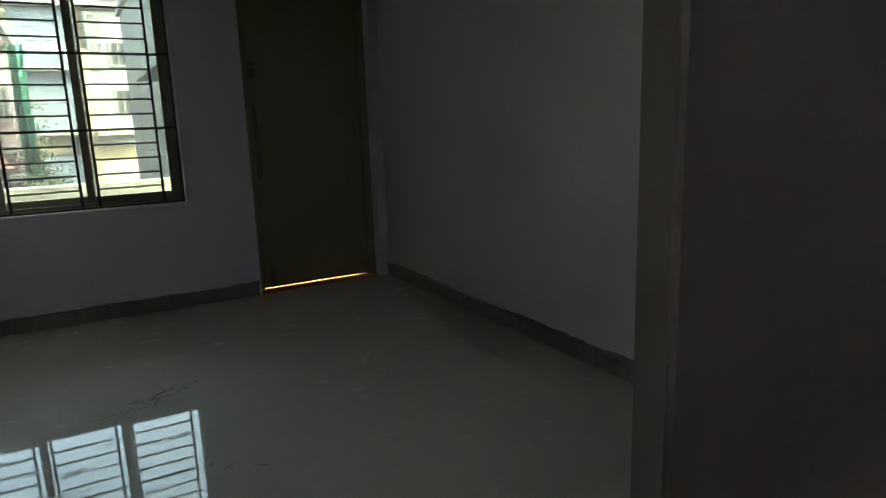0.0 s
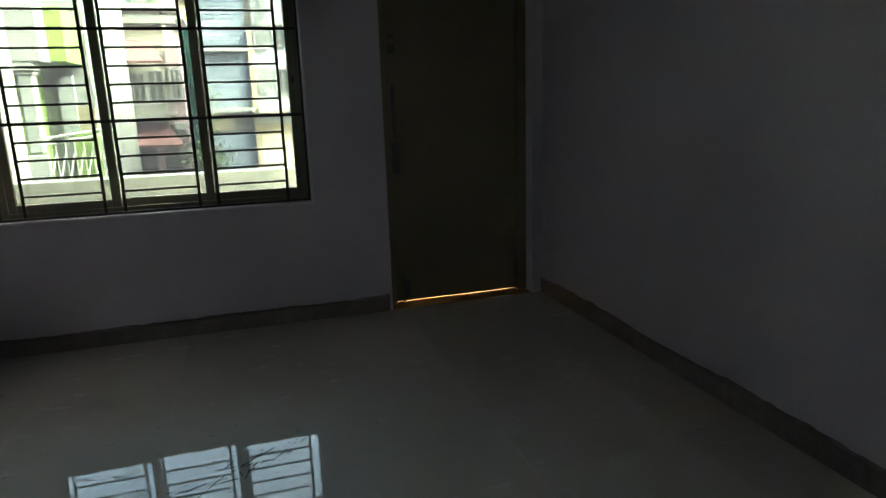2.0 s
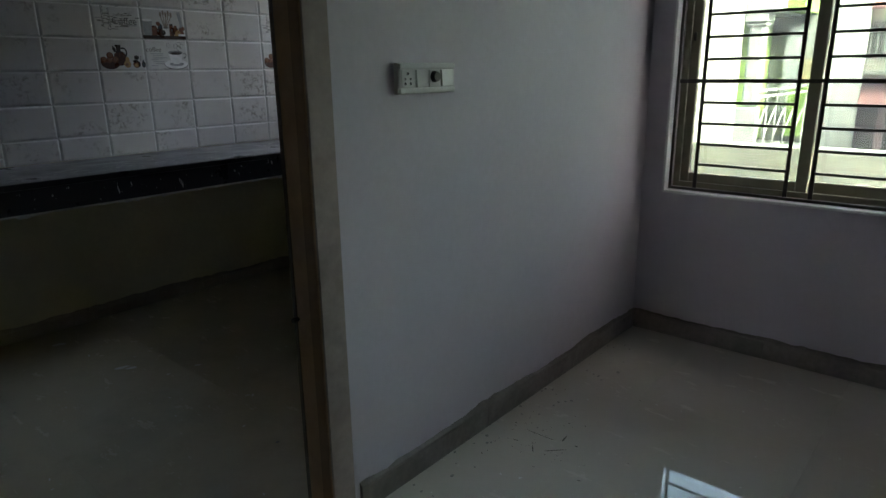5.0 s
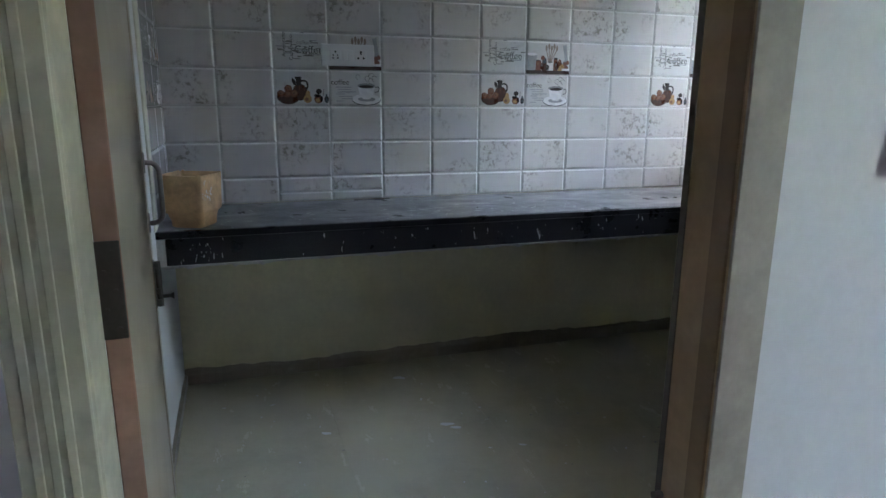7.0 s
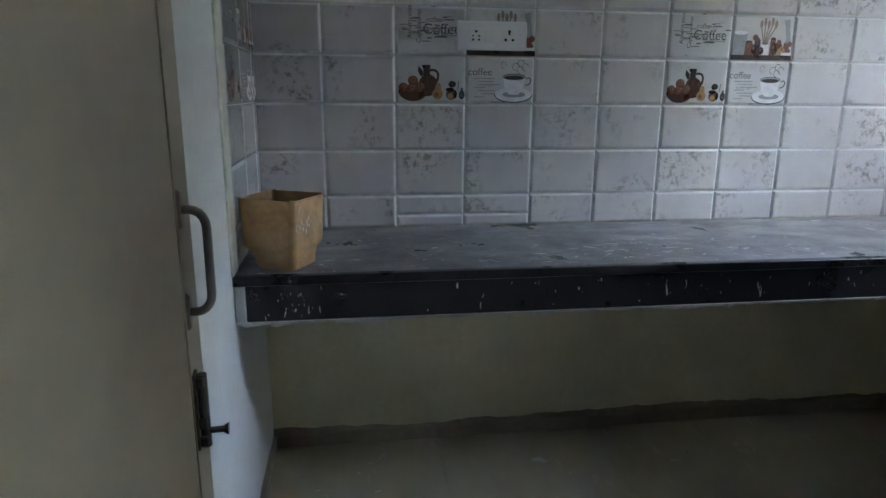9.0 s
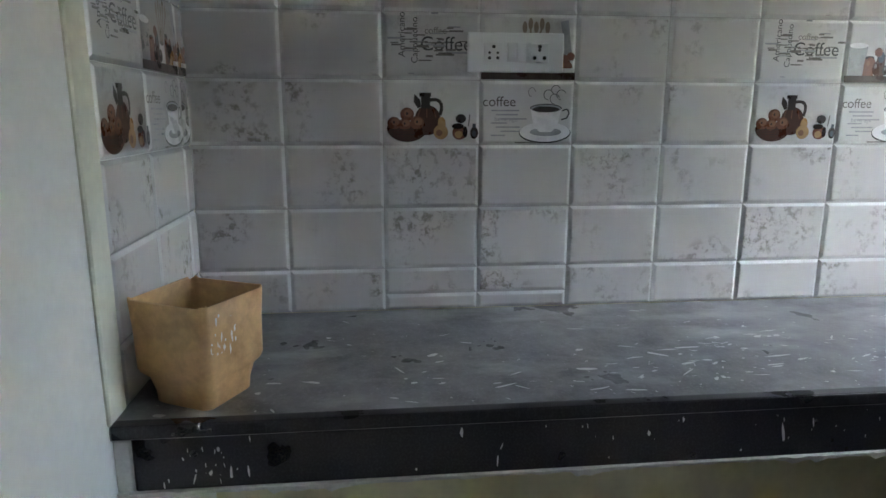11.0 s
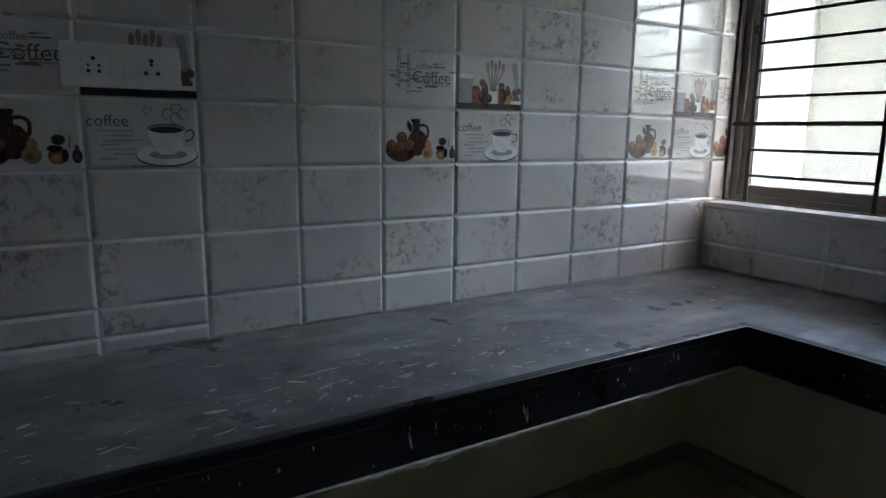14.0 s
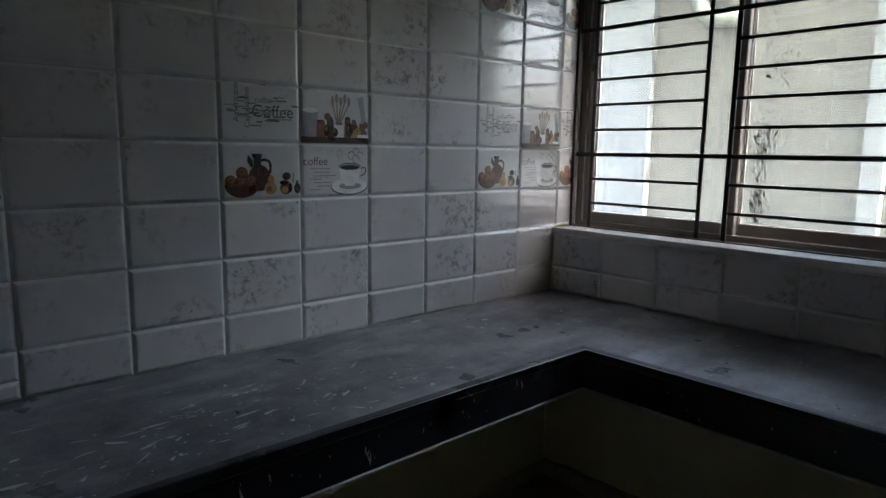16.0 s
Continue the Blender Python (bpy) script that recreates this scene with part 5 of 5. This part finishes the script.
def print_cup():
    p = Print()
    p.text("coffee", 0.034, -0.112, 0.016, "taupe")
    for k in range(7):
        w = (0.07, 0.055, 0.065, 0.04, 0.06, 0.05, 0.035)[k]
        p.rect(-0.09 + 0.012 * (k % 3), -0.09 + 0.012 * (k % 3) + w, 0.004 - 0.010 * k, 0.0075 - 0.010 * k, "jar")
    p.text("beverage", 0.016, -0.082, -0.020, "jar")
    p.oval(0.046, -0.048, 0.066, 0.026, "line", 32)
    p.oval(0.046, -0.046, 0.064, 0.024, "cup", 32)
    p.oval(0.048, -0.046, 0.040, 0.010, "jar", 24)
    p.poly([(0.008, 0.012), (0.086, 0.012), (0.078, -0.030), (0.062, -0.046), (0.032, -0.046), (0.016, -0.030)], "cup")
    p.oval(0.047, 0.012, 0.040, 0.0105, "line", 28)
    p.oval(0.047, 0.011, 0.038, 0.0090, "jar", 28)
    p.oval(0.047, 0.009, 0.034, 0.0070, "dark", 24)
    p.stroke([(0.088, 0.006), (0.101, 0.010), (0.106, 0.0), (0.100, -0.012), (0.086, -0.016)], 0.0035, "line")
    for cy, cz, r in ((0.052, 0.044, 0.012), (0.070, 0.056, 0.011), (0.084, 0.044, 0.012), (0.068, 0.034, 0.012)):
        p.stroke([(cy + r * math.cos(a), cz + r * math.sin(a)) for a in [0.3 + 0.55 * k for k in range(9)]], 0.0018, "line")
    p.stroke([(0.010 + 0.009 * math.cos(a), 0.050 + 0.011 * math.sin(a)) for a in [0.6 * k for k in range(9)]], 0.0016, "grey")
    p.rect(-0.03, 0.025, -0.073, -0.070, "grey")
    return p.mesh()


def print_words():
    p = Print()
    p.text("Coffee", 0.046, -0.028, -0.010, "line")
    p.text("coffee", 0.022, -0.018, 0.028, "grey")
    p.text("Cappuccino", 0.022, -0.034, -0.040, "line", radians(90))
    p.text("Americano", 0.023, -0.064, -0.026, "line", radians(90))
    rng = random.Random(8)
    for k in range(40):
        y, z, w = rng.gauss(-0.02, 0.05), rng.gauss(0.006, 0.026), rng.uniform(0.012, 0.045)
        y = max(-0.105, min(0.09, y))
        p.rect(y, min(0.112, y + w), z, z + rng.uniform(0.002, 0.005), rng.choice(("jar", "grey", "grey")))
    return p.mesh()


def print_shelf():
    p = Print()
    p.rect(-0.1165, 0.1165, -0.0755, -0.058, "shelf")
    p.poly([(-0.108, -0.058), (-0.112, 0.018), (-0.06, 0.014), (-0.066, -0.058)], "jar")
    p.oval(-0.086, 0.016, 0.026, 0.007, "cup", 16)
    for y, w, h, k in ((-0.052, 0.030, 0.044, "clay"), (-0.020, 0.026, 0.050, "brown"), (0.010, 0.032, 0.040, "cup"), (0.040, 0.024, 0.056, "clay"), (0.066, 0.026, 0.034, "pear"), (0.092, 0.024, 0.040, "apple")):
        p.poly([(y - w / 2, -0.058), (y + w / 2, -0.058), (y + w * 0.42, -0.058 + h), (y - w * 0.42, -0.058 + h)], k)
        p.oval(y, -0.058 + h, w * 0.42, 0.005, "dark" if k != "cup" else "grey", 12)
    for y, z, a, b, k in ((-0.050, -0.034, 0.017, 0.022, "clay"), (-0.030, -0.040, 0.012, 0.018, "brown"), (-0.020, -0.012, 0.009, 0.014, "slate"), (0.046, -0.036, 0.013, 0.021, "brown"), (0.062, -0.020, 0.010, 0.016, "apple"), (0.078, -0.042, 0.010, 0.014, "pear"), (0.094, -0.018, 0.008, 0.018, "dark"), (-0.004, -0.044, 0.010, 0.013, "dark")):
        p.oval(y, z, a, b, k, 14)
        p.oval(y - a * 0.3, z + b * 0.3, a * 0.3, b * 0.35, "blush" if k in ("clay", "apple", "pear") else "grey", 8)
    for k in range(5):
        y = -0.012 + 0.014 * k
        p.stroke([(0.008 + 0.006 * (k - 2) * 0.5, -0.015), (y, 0.038 + 0.008 * (k % 2))], 0.0045, "wood")
        p.oval(y, 0.046 + 0.008 * (k % 2), 0.006, 0.014, "wood", 10)
    p.poly([(0.075, 0.06), (0.095, 0.064), (0.104, 0.0), (0.112, -0.03), (0.084, -0.03), (0.088, 0.0)], "jar")
    for y, z, r in ((0.090, -0.026, 0.010), (0.104, -0.020, 0.010), (0.098, -0.044, 0.011), (-0.03, 0.0, 0.011)):
        p.oval(y, z, r, r, "clay", 12)
    p.rect(0.074, 0.114, -0.058, -0.048, "cup")
    return p.mesh()


PRINTS = {"basket": print_basket(), "cup": print_cup(), "words": print_words(), "shelf": print_shelf()}


def stick(tile, kind, clip=None):
    """A print on one tile field; clip keeps only what lies between two places along the tile."""
    me = PRINTS[kind]
    shift = 0.0
    if clip:
        bm = bmesh.new()
        bm.from_mesh(me)
        a, b, shift = clip
        for place, way in ((a, -1), (b, 1)):
            bmesh.ops.bisect_plane(bm, geom=bm.verts[:] + bm.edges[:] + bm.faces[:], plane_co=(0, place, 0), plane_no=(0, way, 0), clear_outer=True)
        me2 = bpy.data.meshes.new("print")
        bm.to_mesh(me2)
        bm.free()
        for m in me.materials:
            me2.materials.append(m)
        me = me2
    ob = new("print", me)
    ob.parent = tile
    ob.location = (0, shift, 0)
    return ob


for (col, r), ob in PICTURE.items():
    stick(ob, {(3, 0): "basket", (3, 1): "cup", (4, 0): "words", (4, 1): "shelf", (7, 0): "basket", (7, 1): "cup", (8, 0): "words", (8, 1): "shelf"}[r, col % 2])
for (col, r), ob in SLIVER.items():
    half = ob.dimensions.y / 2
    stick(ob, "basket" if r in (3, 7) else "words", (-0.116, -0.116 + 2 * half - 0.004, 0.116 - half))
for (a, r), ob in SIDE.items():
    if r in (3, 4, 7, 8):
        low = r in (3, 7)
        if a > -3.2:
            stick(ob, "basket" if low else "words", (-0.112, 0.112, 0.0))
        elif a > -3.4:
            stick(ob, "cup" if low else "shelf", (-0.112, 0.108, 0.0))
        else:
            stick(ob, "cup" if low else "shelf", (0.055, 0.114, -0.085))

# ---- floor tiles, last ----
floor_tiles(X_WEST, X_EAST, -1.6, Y_NORTH, 0.10, 0.35, FLOOR)
floor_tiles(K_WEST - 0.008, K_EAST, K_SOUTH, K_NORTH + 0.008, -2.40, 2.95, FLOOR_KITCHEN)
floor_tiles(K_EAST, X_WEST, KDOOR[0], KDOOR[1], 5.0, 9.0, FLOOR)
